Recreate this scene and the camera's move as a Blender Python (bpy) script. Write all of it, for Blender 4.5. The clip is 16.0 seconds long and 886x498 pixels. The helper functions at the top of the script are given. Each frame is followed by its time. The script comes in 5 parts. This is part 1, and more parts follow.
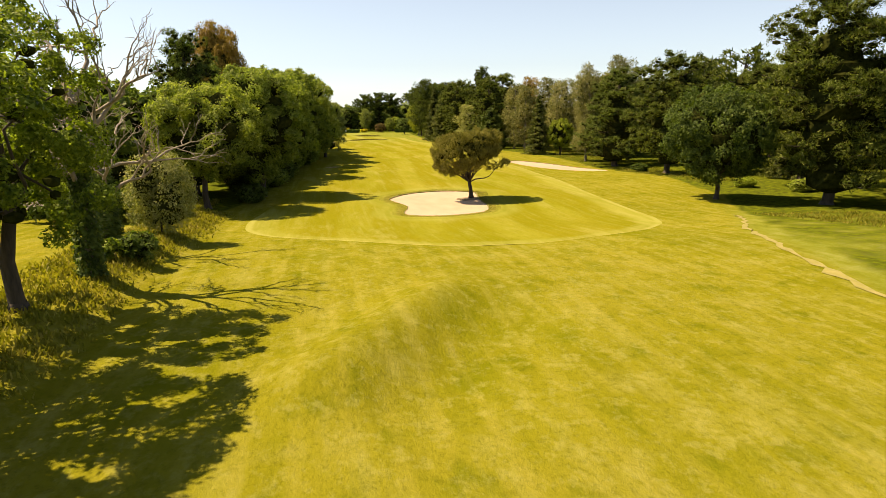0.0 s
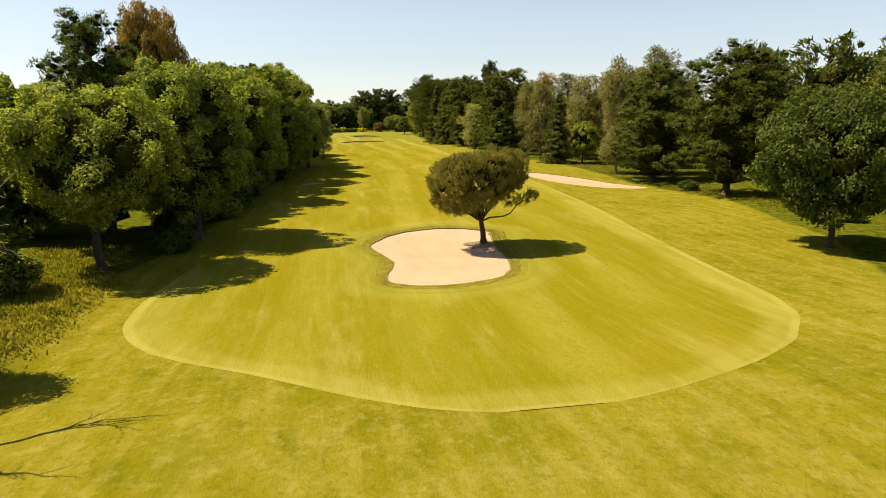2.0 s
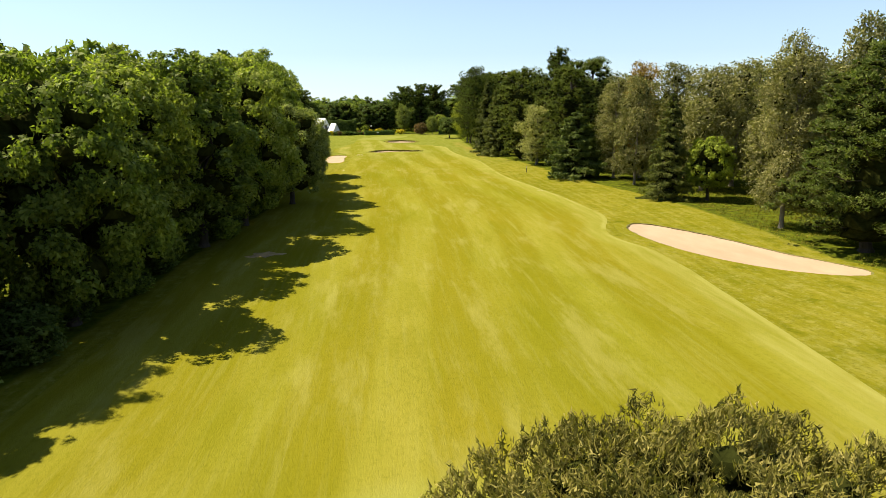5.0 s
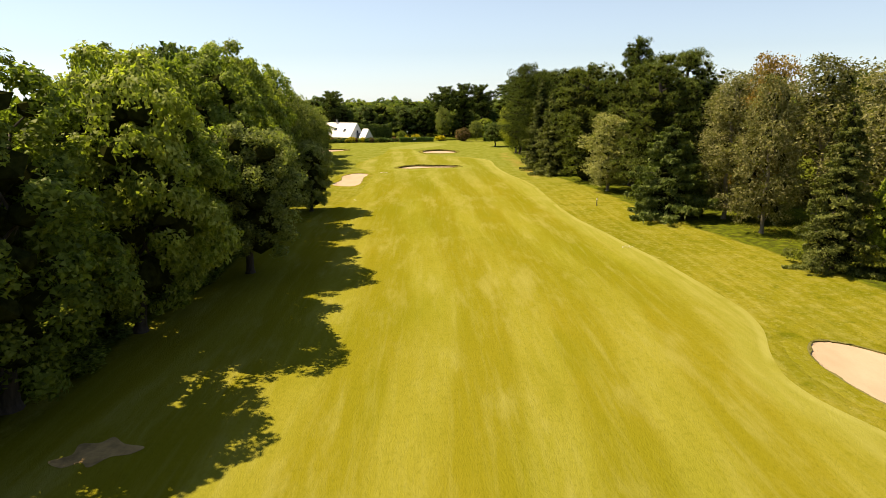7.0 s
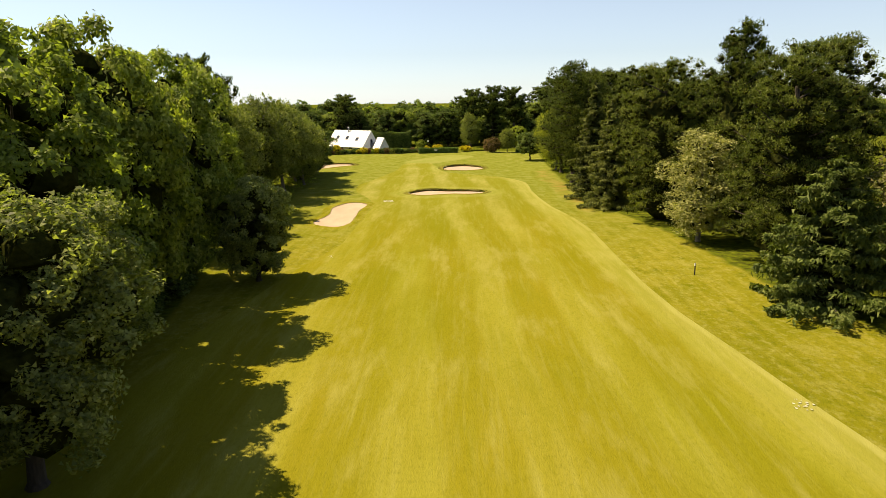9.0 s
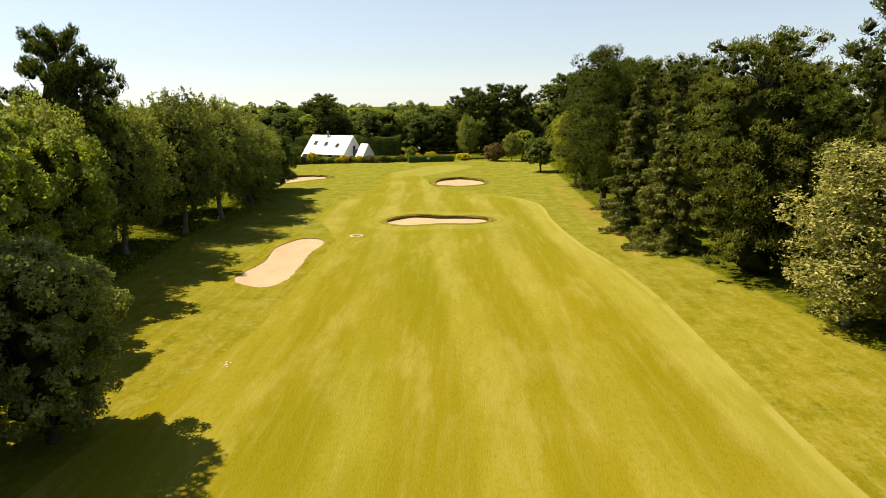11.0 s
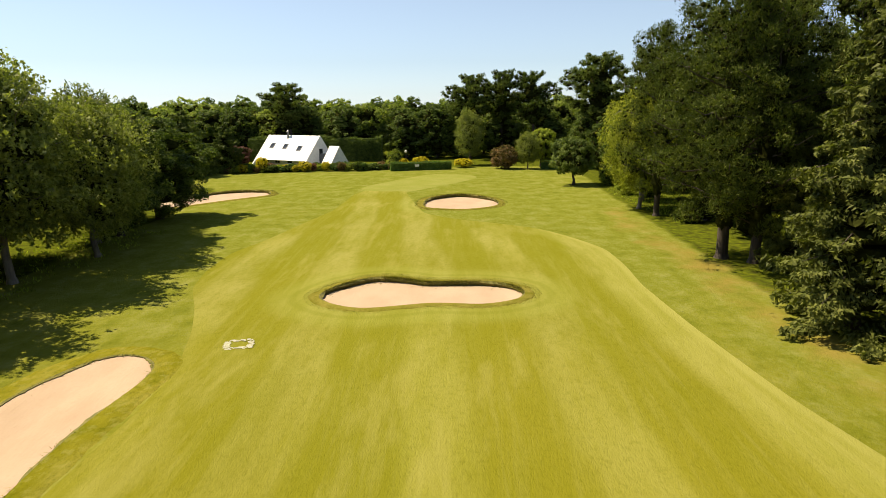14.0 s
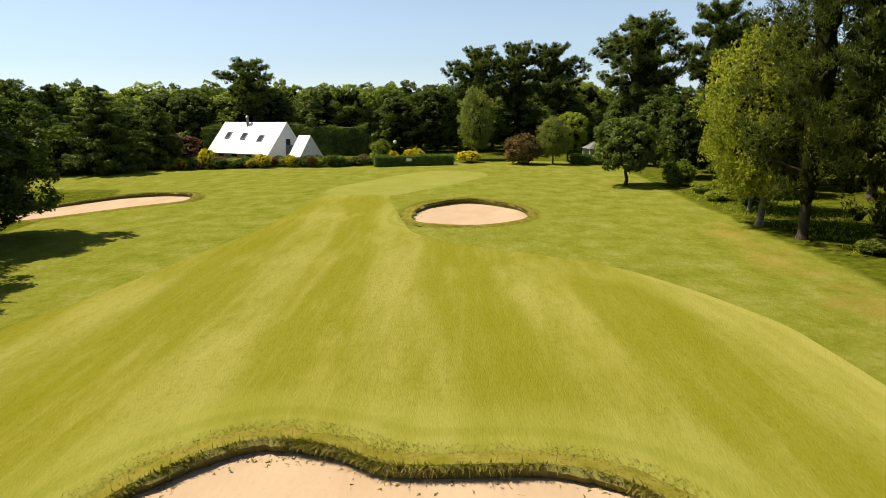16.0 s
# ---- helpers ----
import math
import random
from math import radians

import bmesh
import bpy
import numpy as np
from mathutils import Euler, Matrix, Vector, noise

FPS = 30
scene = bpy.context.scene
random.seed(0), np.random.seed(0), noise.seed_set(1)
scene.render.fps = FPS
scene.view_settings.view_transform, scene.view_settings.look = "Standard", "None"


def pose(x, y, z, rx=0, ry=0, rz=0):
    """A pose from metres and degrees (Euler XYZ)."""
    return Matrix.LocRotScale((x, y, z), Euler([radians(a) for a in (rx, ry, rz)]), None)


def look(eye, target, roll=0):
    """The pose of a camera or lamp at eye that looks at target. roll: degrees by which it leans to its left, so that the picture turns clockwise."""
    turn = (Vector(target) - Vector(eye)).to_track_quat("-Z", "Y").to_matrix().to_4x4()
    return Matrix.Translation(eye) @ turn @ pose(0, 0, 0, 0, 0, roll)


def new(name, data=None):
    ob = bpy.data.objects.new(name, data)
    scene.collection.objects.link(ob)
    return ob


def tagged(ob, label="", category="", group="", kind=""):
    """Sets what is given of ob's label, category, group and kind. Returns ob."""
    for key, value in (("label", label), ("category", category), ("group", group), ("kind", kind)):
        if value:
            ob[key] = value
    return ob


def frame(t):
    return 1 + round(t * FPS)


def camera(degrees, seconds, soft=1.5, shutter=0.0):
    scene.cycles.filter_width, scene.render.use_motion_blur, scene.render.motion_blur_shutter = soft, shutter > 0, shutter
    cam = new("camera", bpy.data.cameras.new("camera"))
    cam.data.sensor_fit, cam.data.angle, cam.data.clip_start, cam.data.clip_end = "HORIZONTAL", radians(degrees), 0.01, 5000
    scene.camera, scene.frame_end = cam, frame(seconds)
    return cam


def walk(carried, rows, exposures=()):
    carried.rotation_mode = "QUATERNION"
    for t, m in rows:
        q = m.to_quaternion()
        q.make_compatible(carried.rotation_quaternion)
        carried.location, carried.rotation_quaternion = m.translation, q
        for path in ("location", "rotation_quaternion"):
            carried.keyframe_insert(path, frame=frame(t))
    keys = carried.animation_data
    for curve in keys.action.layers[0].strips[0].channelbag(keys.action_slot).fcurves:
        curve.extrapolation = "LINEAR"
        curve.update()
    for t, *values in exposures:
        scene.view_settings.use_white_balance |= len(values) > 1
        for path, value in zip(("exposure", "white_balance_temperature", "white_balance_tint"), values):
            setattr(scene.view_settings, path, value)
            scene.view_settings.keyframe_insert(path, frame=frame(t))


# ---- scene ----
cam = camera(69.2, 16.0, 0.8)
METRES, EYE, TILT, LEAN, TURN = 228.0, 10.25, 0.0, 0.0, -10.7
ROWS = [
    (0.0, 0.0, 0.0, 0.0, -0.07, -12.13, 0.32),
    (0.5, 0.0003, 0.0217, 0.0018, -0.02, -12.26, 0.35),
    (1.0, 0.0006, 0.0453, 0.0032, 0.0, -12.36, 0.36),
    (1.5, 0.0008, 0.0704, 0.0045, 0.07, -12.48, 0.36),
    (2.0, 0.0011, 0.0985, 0.0062, 0.28, -12.59, 0.37),
    (2.5, 0.0015, 0.1278, 0.0077, 0.61, -12.69, 0.34),
    (3.0, 0.0019, 0.159, 0.0088, 1.21, -12.79, 0.34),
    (3.5, 0.0019, 0.191, 0.0097, 2.02, -12.87, 0.31),
    (4.0, 0.0017, 0.2237, 0.0105, 2.85, -12.96, 0.29),
    (4.5, 0.0011, 0.2584, 0.0117, 3.81, -13.02, 0.28),
    (7.0, -0.0071, 0.4302, 0.0193, 9.07, -13.21, 0.59),
    (7.5, -0.0106, 0.4634, 0.0205, 9.98, -13.23, 0.61),
    (8.0, -0.0146, 0.4981, 0.0218, 10.92, -13.18, 0.6),
    (8.5, -0.0186, 0.5312, 0.023, 11.68, -13.12, 0.64),
    (9.0, -0.0232, 0.5655, 0.0232, 11.71, -13.06, 0.63),
    (11.5, -0.0496, 0.7196, 0.0187, 11.47, -12.74, 0.62),
    (12.0, -0.0553, 0.7499, 0.0172, 11.4, -12.65, 0.61),
    (12.5, -0.0608, 0.7786, 0.0144, 11.32, -12.57, 0.62),
    (13.0, -0.0667, 0.8083, 0.0118, 11.26, -12.51, 0.66),
    (13.5, -0.0726, 0.8368, 0.0096, 11.18, -12.47, 0.65),
    (14.0, -0.0788, 0.8665, 0.0069, 11.12, -12.42, 0.62),
    (14.5, -0.0848, 0.897, 0.0036, 11.07, -12.37, 0.64),
    (15.0, -0.0907, 0.927, 0.0001, 11.08, -12.42, 0.64),
    (15.5, -0.0969, 0.959, -0.004, 11.12, -12.49, 0.57),
    (16.0, -0.1028, 0.9895, -0.0071, 11.15, -12.51, 0.57),
]
walk(cam, [(t, pose(0, 0, EYE, TILT, LEAN, TURN) @ pose(METRES * x, METRES * y, METRES * z, 90 + pitch, roll, yaw)) for t, x, y, z, yaw, pitch, roll in ROWS],
     [(0.0, 1.38, 7450, 15), (1.3, 1.22, 7300, 15), (2.5, 1.18, 7150, 14), (3.5, 1.13, 6500, 11), (4.5, 1.28, 6000, 6), (5.5, 1.24, 6500, 10), (7.5, 1.21, 6850, 13), (11.5, 1.14, 7150, 14), (13.0, 1.08, 6600, 11), (15.0, 1.08, 6450, 11), (16.0, 0.98, 6350, 10)])

# ---- world, sun, exposure ----
SUN_EL, SUN_X, SUN_Y = 56.5, -0.93, 0.34          # the sun stands to the west, a little ahead
world = bpy.data.worlds.new("world")
scene.world = world
world.use_nodes = True
wn = world.node_tree
sky = wn.nodes.new("ShaderNodeTexSky")
sky.sky_type, sky.sun_disc = "NISHITA", False
sky.sun_elevation, sky.sun_rotation = radians(SUN_EL), math.atan2(SUN_X, SUN_Y)
sky.air_density, sky.dust_density, sky.ozone_density = 1.0, 0.15, 1.6
wn.nodes["Background"].inputs[1].default_value = 0.059
pale = wn.nodes.new("ShaderNodeHueSaturation")
pale.inputs["Saturation"].default_value = 0.50
wn.links.new(sky.outputs[0], pale.inputs["Color"])
clear = wn.nodes.new("ShaderNodeMix")
clear.data_type, clear.blend_type = "RGBA", "MULTIPLY"
clear.inputs[0].default_value, clear.inputs[7].default_value = 1.0, (0.865, 0.99, 1.12, 1)
wn.links.new(pale.outputs[0], clear.inputs[6])
wn.links.new(clear.outputs[2], wn.nodes["Background"].inputs[0])
sun = new("sun", bpy.data.lights.new("sun", "SUN"))
sun.data.energy, sun.data.angle, sun.data.color = 5.0, radians(0.5), (1.0, 0.845, 0.585)
d = Vector((SUN_X, SUN_Y, math.hypot(SUN_X, SUN_Y) * math.tan(radians(SUN_EL))))
sun.matrix_world = look(d.normalized() * 200, (0, 0, 0))


# ---- materials ----
def nodes_of(name):
    m = bpy.data.materials.new(name)
    m.use_nodes = True
    t = m.node_tree
    return m, t, t.nodes["Principled BSDF"]


def ramp(t, fac, stops):
    r = t.nodes.new("ShaderNodeValToRGB")
    while len(r.color_ramp.elements) < len(stops):
        r.color_ramp.elements.new(0.5)
    for e, (p, c) in zip(r.color_ramp.elements, stops):
        e.position, e.color = p, (*c, 1)
    t.links.new(fac, r.inputs[0])
    return r.outputs[0]


def noise_node(t, scale, detail=3.0, stretch=None, coords="Object", rough=0.55):
    n = t.nodes.new("ShaderNodeTexNoise")
    n.inputs["Scale"].default_value, n.inputs["Detail"].default_value = scale, detail
    n.inputs["Roughness"].default_value = rough
    c = t.nodes.new("ShaderNodeTexCoord").outputs[coords]
    if stretch:
        mp = t.nodes.new("ShaderNodeMapping")
        mp.inputs["Scale"].default_value = stretch
        t.links.new(c, mp.inputs[0])
        c = mp.outputs[0]
    t.links.new(c, n.inputs["Vector"])
    return n.outputs["Fac"]


def mixc(t, fac, a, b, mode="MIX"):
    m = t.nodes.new("ShaderNodeMix")
    m.data_type, m.blend_type = "RGBA", mode
    for s, v in ((0, fac), (6, a), (7, b)):
        if isinstance(v, (int, float)):
            m.inputs[s].default_value = v
        elif isinstance(v, tuple):
            m.inputs[s].default_value = (*v, 1)
        else:
            t.links.new(v, m.inputs[s])
    return m.outputs[2]


def calc(t, op, a, b=None, c=None):
    m = t.nodes.new("ShaderNodeMath")
    m.operation = op
    for i, v in enumerate((a, b, c)):
        if v is None:
            continue
        if isinstance(v, (int, float)):
            m.inputs[i].default_value = v
        else:
            t.links.new(v, m.inputs[i])
    return m.outputs[0]


def step_up(t, v, lo, hi):
    m = t.nodes.new("ShaderNodeMapRange")
    m.interpolation_type = "SMOOTHSTEP"
    m.inputs[1].default_value, m.inputs[2].default_value = lo, hi
    t.links.new(v, m.inputs[0])
    return m.outputs[0]


def attr(t, name):
    a = t.nodes.new("ShaderNodeAttribute")
    a.attribute_name = name
    return a.outputs["Fac"]


def bump(t, b, height, strength, dist):
    n = t.nodes.new("ShaderNodeBump")
    n.inputs["Strength"].default_value, n.inputs["Distance"].default_value = strength, dist
    t.links.new(height, n.inputs["Height"])
    t.links.new(n.outputs[0], b.inputs["Normal"])


def grass_rough():
    m, t, b = nodes_of("rough_grass")
    big = noise_node(t, 0.09, 4)
    mid = noise_node(t, 0.55, 5, (1.0, 0.75, 1.0), rough=0.62)
    fine = noise_node(t, 4.0, 5, (1.1, 0.85, 1.0), rough=0.75)
    base = ramp(t, big, [(0.3, (0.121, 0.119, 0.007)), (0.5, (0.150, 0.140, 0.010)), (0.7, (0.172, 0.154, 0.016))])
    base = mixc(t, calc(t, "MULTIPLY", step_up(t, mid, 0.48, 0.72), 0.6), base, (0.198, 0.183, 0.036))
    passes = noise_node(t, 1.0, 4, (1.1, 0.09, 1.0), rough=0.65)
    base = mixc(t, calc(t, "MULTIPLY", step_up(t, passes, 0.50, 0.70), 0.38), base, (0.203, 0.191, 0.041))
    base = mixc(t, calc(t, "MULTIPLY", step_up(t, passes, 0.48, 0.34), 0.32), base, (0.092, 0.092, 0.004))
    base = mixc(t, calc(t, "MULTIPLY", step_up(t, mid, 0.48, 0.28), 0.75), base, (0.081, 0.091, 0.004))
    base = mixc(t, step_up(t, fine, 0.46, 0.74), base, mixc(t, 0.5, base, (0.050, 0.057, 0.004)))
    patch = noise_node(t, 0.22, 5, (1.0, 0.55, 1.0), rough=0.65)
    base = mixc(t, calc(t, "MULTIPLY", step_up(t, patch, 0.50, 0.66), 0.5), base, (0.097, 0.104, 0.004))
    dash = noise_node(t, 1.6, 5, (1.15, 0.85, 1.0), rough=0.7)
    base = mixc(t, calc(t, "MULTIPLY", step_up(t, dash, 0.48, 0.68), 0.42), base, (0.225, 0.213, 0.056))
    # narrow mower lines along the hole
    sep = t.nodes.new("ShaderNodeSeparateXYZ")
    t.links.new(t.nodes.new("ShaderNodeTexCoord").outputs["Object"], sep.inputs[0])
    sway = calc(t, "MULTIPLY", noise_node(t, 0.05, 2), 12.0)
    lines = calc(t, "SINE", calc(t, "MULTIPLY_ADD", sep.outputs[0], 4.4, sway))
    worn = step_up(t, noise_node(t, 0.5, 5, (1.0, 0.35, 1.0), rough=0.7), 0.36, 0.62)
    base = mixc(t, calc(t, "MULTIPLY", calc(t, "MULTIPLY", step_up(t, lines, 0.35, 0.95), worn), 0.16), base, (0.248, 0.214, 0.044))
    base = mixc(t, calc(t, "MULTIPLY", calc(t, "MULTIPLY", step_up(t, lines, -0.35, -0.95), worn), 0.14), base, (0.092, 0.092, 0.004))
    lush = calc(t, "MULTIPLY", attr(t, "lush"), 0.74)
    base = mixc(t, lush, base, ramp(t, calc(t, "MULTIPLY_ADD", mid, 0.5, calc(t, "MULTIPLY", fine, 0.5)), [(0.35, (0.082, 0.103, 0.013)), (0.50, (0.129, 0.148, 0.021)), (0.64, (0.188, 0.200, 0.061))]))
    # leaf litter, its dark tones also painting the shade beneath the trees
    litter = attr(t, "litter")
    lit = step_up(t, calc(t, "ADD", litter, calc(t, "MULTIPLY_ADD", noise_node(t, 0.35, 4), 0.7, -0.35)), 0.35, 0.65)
    shaded_litter = ramp(t, noise_node(t, 1.4, 5), [(0.3, (0.036, 0.038, 0.007)), (0.5, (0.060, 0.074, 0.007)), (0.64, (0.092, 0.106, 0.007)), (0.78, (0.112, 0.092, 0.032))])
    base = mixc(t, lit, base, shaded_litter)
    scorch = step_up(t, calc(t, "ADD", attr(t, "dry"), calc(t, "MULTIPLY_ADD", noise_node(t, 0.22, 5, rough=0.65), 1.5, -0.75)), 0.35, 0.85)
    base = mixc(t, calc(t, "MULTIPLY", scorch, 0.7), base, (0.207, 0.151, 0.038))
    t.links.new(base, b.inputs["Base Color"])
    b.inputs["Roughness"].default_value, b.inputs["Specular IOR Level"].default_value = 0.9, 0.0
    bump(t, b, noise_node(t, 5.0, 6, (1.2, 0.8, 1.0), rough=0.75), 0.6, 0.13)
    return m


def grass_fairway():
    m, t, b = nodes_of("fairway_grass")
    across, rim = attr(t, "across"), attr(t, "rim")
    wob = calc(t, "MULTIPLY_ADD", noise_node(t, 0.04, 3, (1.0, 0.5, 1.0)), 5.0, -2.5)
    wave = calc(t, "SINE", calc(t, "MULTIPLY", calc(t, "ADD", across, wob), 0.95))
    stripe = step_up(t, wave, -0.35, 0.65)
    big = noise_node(t, 0.10, 4, (1.0, 0.35, 1.0))
    fine = noise_node(t, 0.8, 5, (1.6, 0.12, 1.0), rough=0.7)
    dark = ramp(t, big, [(0.3, (0.132, 0.129, 0.007)), (0.7, (0.160, 0.141, 0.010))])
    pale = ramp(t, big, [(0.3, (0.184, 0.183, 0.019)), (0.7, (0.215, 0.201, 0.032))])
    base = mixc(t, calc(t, "MULTIPLY", stripe, calc(t, "MULTIPLY", step_up(t, noise_node(t, 0.12, 5, (1.0, 0.3, 1.0), rough=0.65), 0.22, 0.72), 0.70)), dark, pale)
    base = mixc(t, calc(t, "MULTIPLY", attr(t, "lush"), 0.7), base, mixc(t, calc(t, "MULTIPLY", calc(t, "MULTIPLY_ADD", stripe, 0.9, 0.05), step_up(t, noise_node(t, 0.22, 6, (1.0, 0.3, 1.0), rough=0.7), 0.32, 0.70)), (0.141, 0.147, 0.016), (0.236, 0.232, 0.073)))
    base = mixc(t, calc(t, "MULTIPLY", step_up(t, fine, 0.46, 0.74), 0.24), base, (0.234, 0.225, 0.055))
    speck = noise_node(t, 3.5, 5, (1.2, 0.8, 1.0), rough=0.75)
    base = mixc(t, calc(t, "MULTIPLY", step_up(t, speck, 0.46, 0.70), 0.34), base, (0.093, 0.094, 0.005))
    worn = noise_node(t, 0.30, 6, (1.0, 0.22, 1.0), rough=0.68)
    base = mixc(t, calc(t, "MULTIPLY", step_up(t, worn, 0.50, 0.68), 0.42), base, (0.237, 0.224, 0.059))
    base = mixc(t, calc(t, "MULTIPLY", step_up(t, worn, 0.48, 0.34), 0.34), base, (0.118, 0.119, 0.005))
    tracks = noise_node(t, 1.0, 5, (1.7, 0.10, 1.0), rough=0.65)
    base = mixc(t, calc(t, "MULTIPLY", step_up(t, tracks, 0.50, 0.72), 0.22), base, (0.234, 0.224, 0.056))
    edge = step_up(t, calc(t, "ADD", rim, calc(t, "MULTIPLY_ADD", noise_node(t, 0.25, 3), 1.6, -0.8)), 3.2, 1.6)
    base = mixc(t, calc(t, "MULTIPLY", edge, 0.42), base, mixc(t, step_up(t, fine, 0.35, 0.65), (0.198, 0.203, 0.036), (0.243, 0.238, 0.062)))
    line = calc(t, "MULTIPLY", step_up(t, rim, 0.75, 0.35), step_up(t, noise_node(t, 0.2, 3), 0.3, 0.55))
    base = mixc(t, calc(t, "MULTIPLY", line, 0.4), base, (0.269, 0.261, 0.075))
    # mower passes round the bunkers
    ring = attr(t, "ring")
    base = mixc(t, calc(t, "MULTIPLY", step_up(t, ring, 4.2, 2.4), 0.30), base, (0.210, 0.224, 0.049))
    lap = calc(t, "MULTIPLY", step_up(t, ring, 1.4, 1.7), step_up(t, ring, 2.2, 1.9))
    base = mixc(t, calc(t, "MULTIPLY", lap, 0.26), base, (0.116, 0.127, 0.010))
    t.links.new(base, b.inputs["Base Color"])
    b.inputs["Roughness"].default_value, b.inputs["Specular IOR Level"].default_value = 0.9, 0.0
    bump(t, b, noise_node(t, 6.0, 5, (1.6, 0.6, 1.0), rough=0.75), 0.6, 0.08)
    return m


def grass_plain(name, lo, hi, scale=0.3, dist=0.03):
    m, t, b = nodes_of(name)
    base = ramp(t, noise_node(t, scale, 4), [(0.3, lo), (0.7, hi)])
    base = mixc(t, calc(t, "MULTIPLY", step_up(t, noise_node(t, 6.0, 4), 0.5, 0.75), 0.4), base, tuple(0.55 * v for v in lo))
    t.links.new(base, b.inputs["Base Color"])
    b.inputs["Roughness"].default_value, b.inputs["Specular IOR Level"].default_value = 0.9, 0.0
    bump(t, b, noise_node(t, 12.0, 4), 0.4, dist)
    return m


def sand_material():
    m, t, b = nodes_of("bunker_sand")
    base = ramp(t, noise_node(t, 0.45, 4, (1.0, 0.5, 1.0)), [(0.3, (0.315, 0.232, 0.160)), (0.7, (0.375, 0.285, 0.204))])
    base = mixc(t, calc(t, "MULTIPLY", step_up(t, noise_node(t, 9.0, 4), 0.5, 0.8), 0.35), base, (0.265, 0.192, 0.128))
    t.links.new(base, b.inputs["Base Color"])
    b.inputs["Roughness"].default_value, b.inputs["Specular IOR Level"].default_value = 0.9, 0.1
    bump(t, b, noise_node(t, 5.0, 5, (1.0, 0.4, 1.0)), 0.35, 0.05)
    return m


def leaf_material(name, lo, mid, hi, translucent=0.30, gloss=0.5):
    m, t, b = nodes_of(name)
    geo = t.nodes.new("ShaderNodeNewGeometry")
    info = t.nodes.new("ShaderNodeObjectInfo")
    v = calc(t, "MULTIPLY_ADD", geo.outputs["Random Per Island"], 0.34, calc(t, "MULTIPLY_ADD", noise_node(t, 1.5, 1), 0.62, calc(t, "MULTIPLY_ADD", noise_node(t, 0.4, 2), 0.55, -0.25)))
    v = calc(t, "ADD", v, calc(t, "MULTIPLY_ADD", info.outputs["Random"], 0.16, -0.13))
    base = ramp(t, v, [(0.18, lo), (0.5, mid), (0.86, hi)])
    t.links.new(base, b.inputs["Base Color"])
    b.inputs["Roughness"].default_value = gloss
    b.inputs["Specular IOR Level"].default_value = 0.06
    tr = t.nodes.new("ShaderNodeBsdfTranslucent")
    t.links.new(mixc(t, 1.0, base, (1.25, 1.42, 0.42), "MULTIPLY"), tr.inputs[0])
    mx = t.nodes.new("ShaderNodeMixShader")
    mx.inputs[0].default_value = translucent
    t.links.new(b.outputs[0], mx.inputs[1])
    t.links.new(tr.outputs[0], mx.inputs[2])
    t.links.new(mx.outputs[0], t.nodes["Material Output"].inputs[0])
    return m


def plain_material(name, lo, hi, scale=3.0, rough=0.8, depth=0.02, metal=0.0, stretch=None):
    m, t, b = nodes_of(name)
    t.links.new(ramp(t, noise_node(t, scale, 5, stretch), [(0.3, lo), (0.7, hi)]), b.inputs["Base Color"])
    b.inputs["Roughness"].default_value, b.inputs["Metallic"].default_value = rough, metal
    bump(t, b, noise_node(t, scale * 3, 4, stretch), 0.4, depth)
    return m


ROUGH, FAIRWAY, SAND = grass_rough(), grass_fairway(), sand_material()
GREEN = grass_plain("putting_green_grass", (0.158, 0.172, 0.030), (0.192, 0.198, 0.050), 0.25, 0.01)
COLLAR = grass_plain("bunker_collar_grass", (0.108, 0.106, 0.010), (0.190, 0.166, 0.036), 1.2, 0.06)
LIP = plain_material("bunker_lip_turf", (0.075, 0.080, 0.010), (0.160, 0.135, 0.028), 4.0, 0.95, 0.06)
BARK = plain_material("bark", (0.022, 0.017, 0.012), (0.062, 0.046, 0.032), 2.5, 0.9, 0.05, 0.0, (3, 3, 0.6))
# near-black for the crown cores: shade among the boughs put into colour
CROWN_SHADE = plain_material("twigs", (0.010, 0.012, 0.003), (0.032, 0.036, 0.008), 3.0, 1.0, 0.05)
CROWN_SHADE.node_tree.nodes["Principled BSDF"].inputs["Specular IOR Level"].default_value = 0.0
BARK_GREY = plain_material("grey_bark", (0.10, 0.085, 0.065), (0.22, 0.19, 0.15), 2.5, 0.9, 0.04, 0.0, (3, 3, 0.6))
BARK_DEAD = plain_material("dead_wood", (0.14, 0.115, 0.085), (0.27, 0.225, 0.17), 3.0, 0.85, 0.02, 0.0, (3, 3, 0.6))
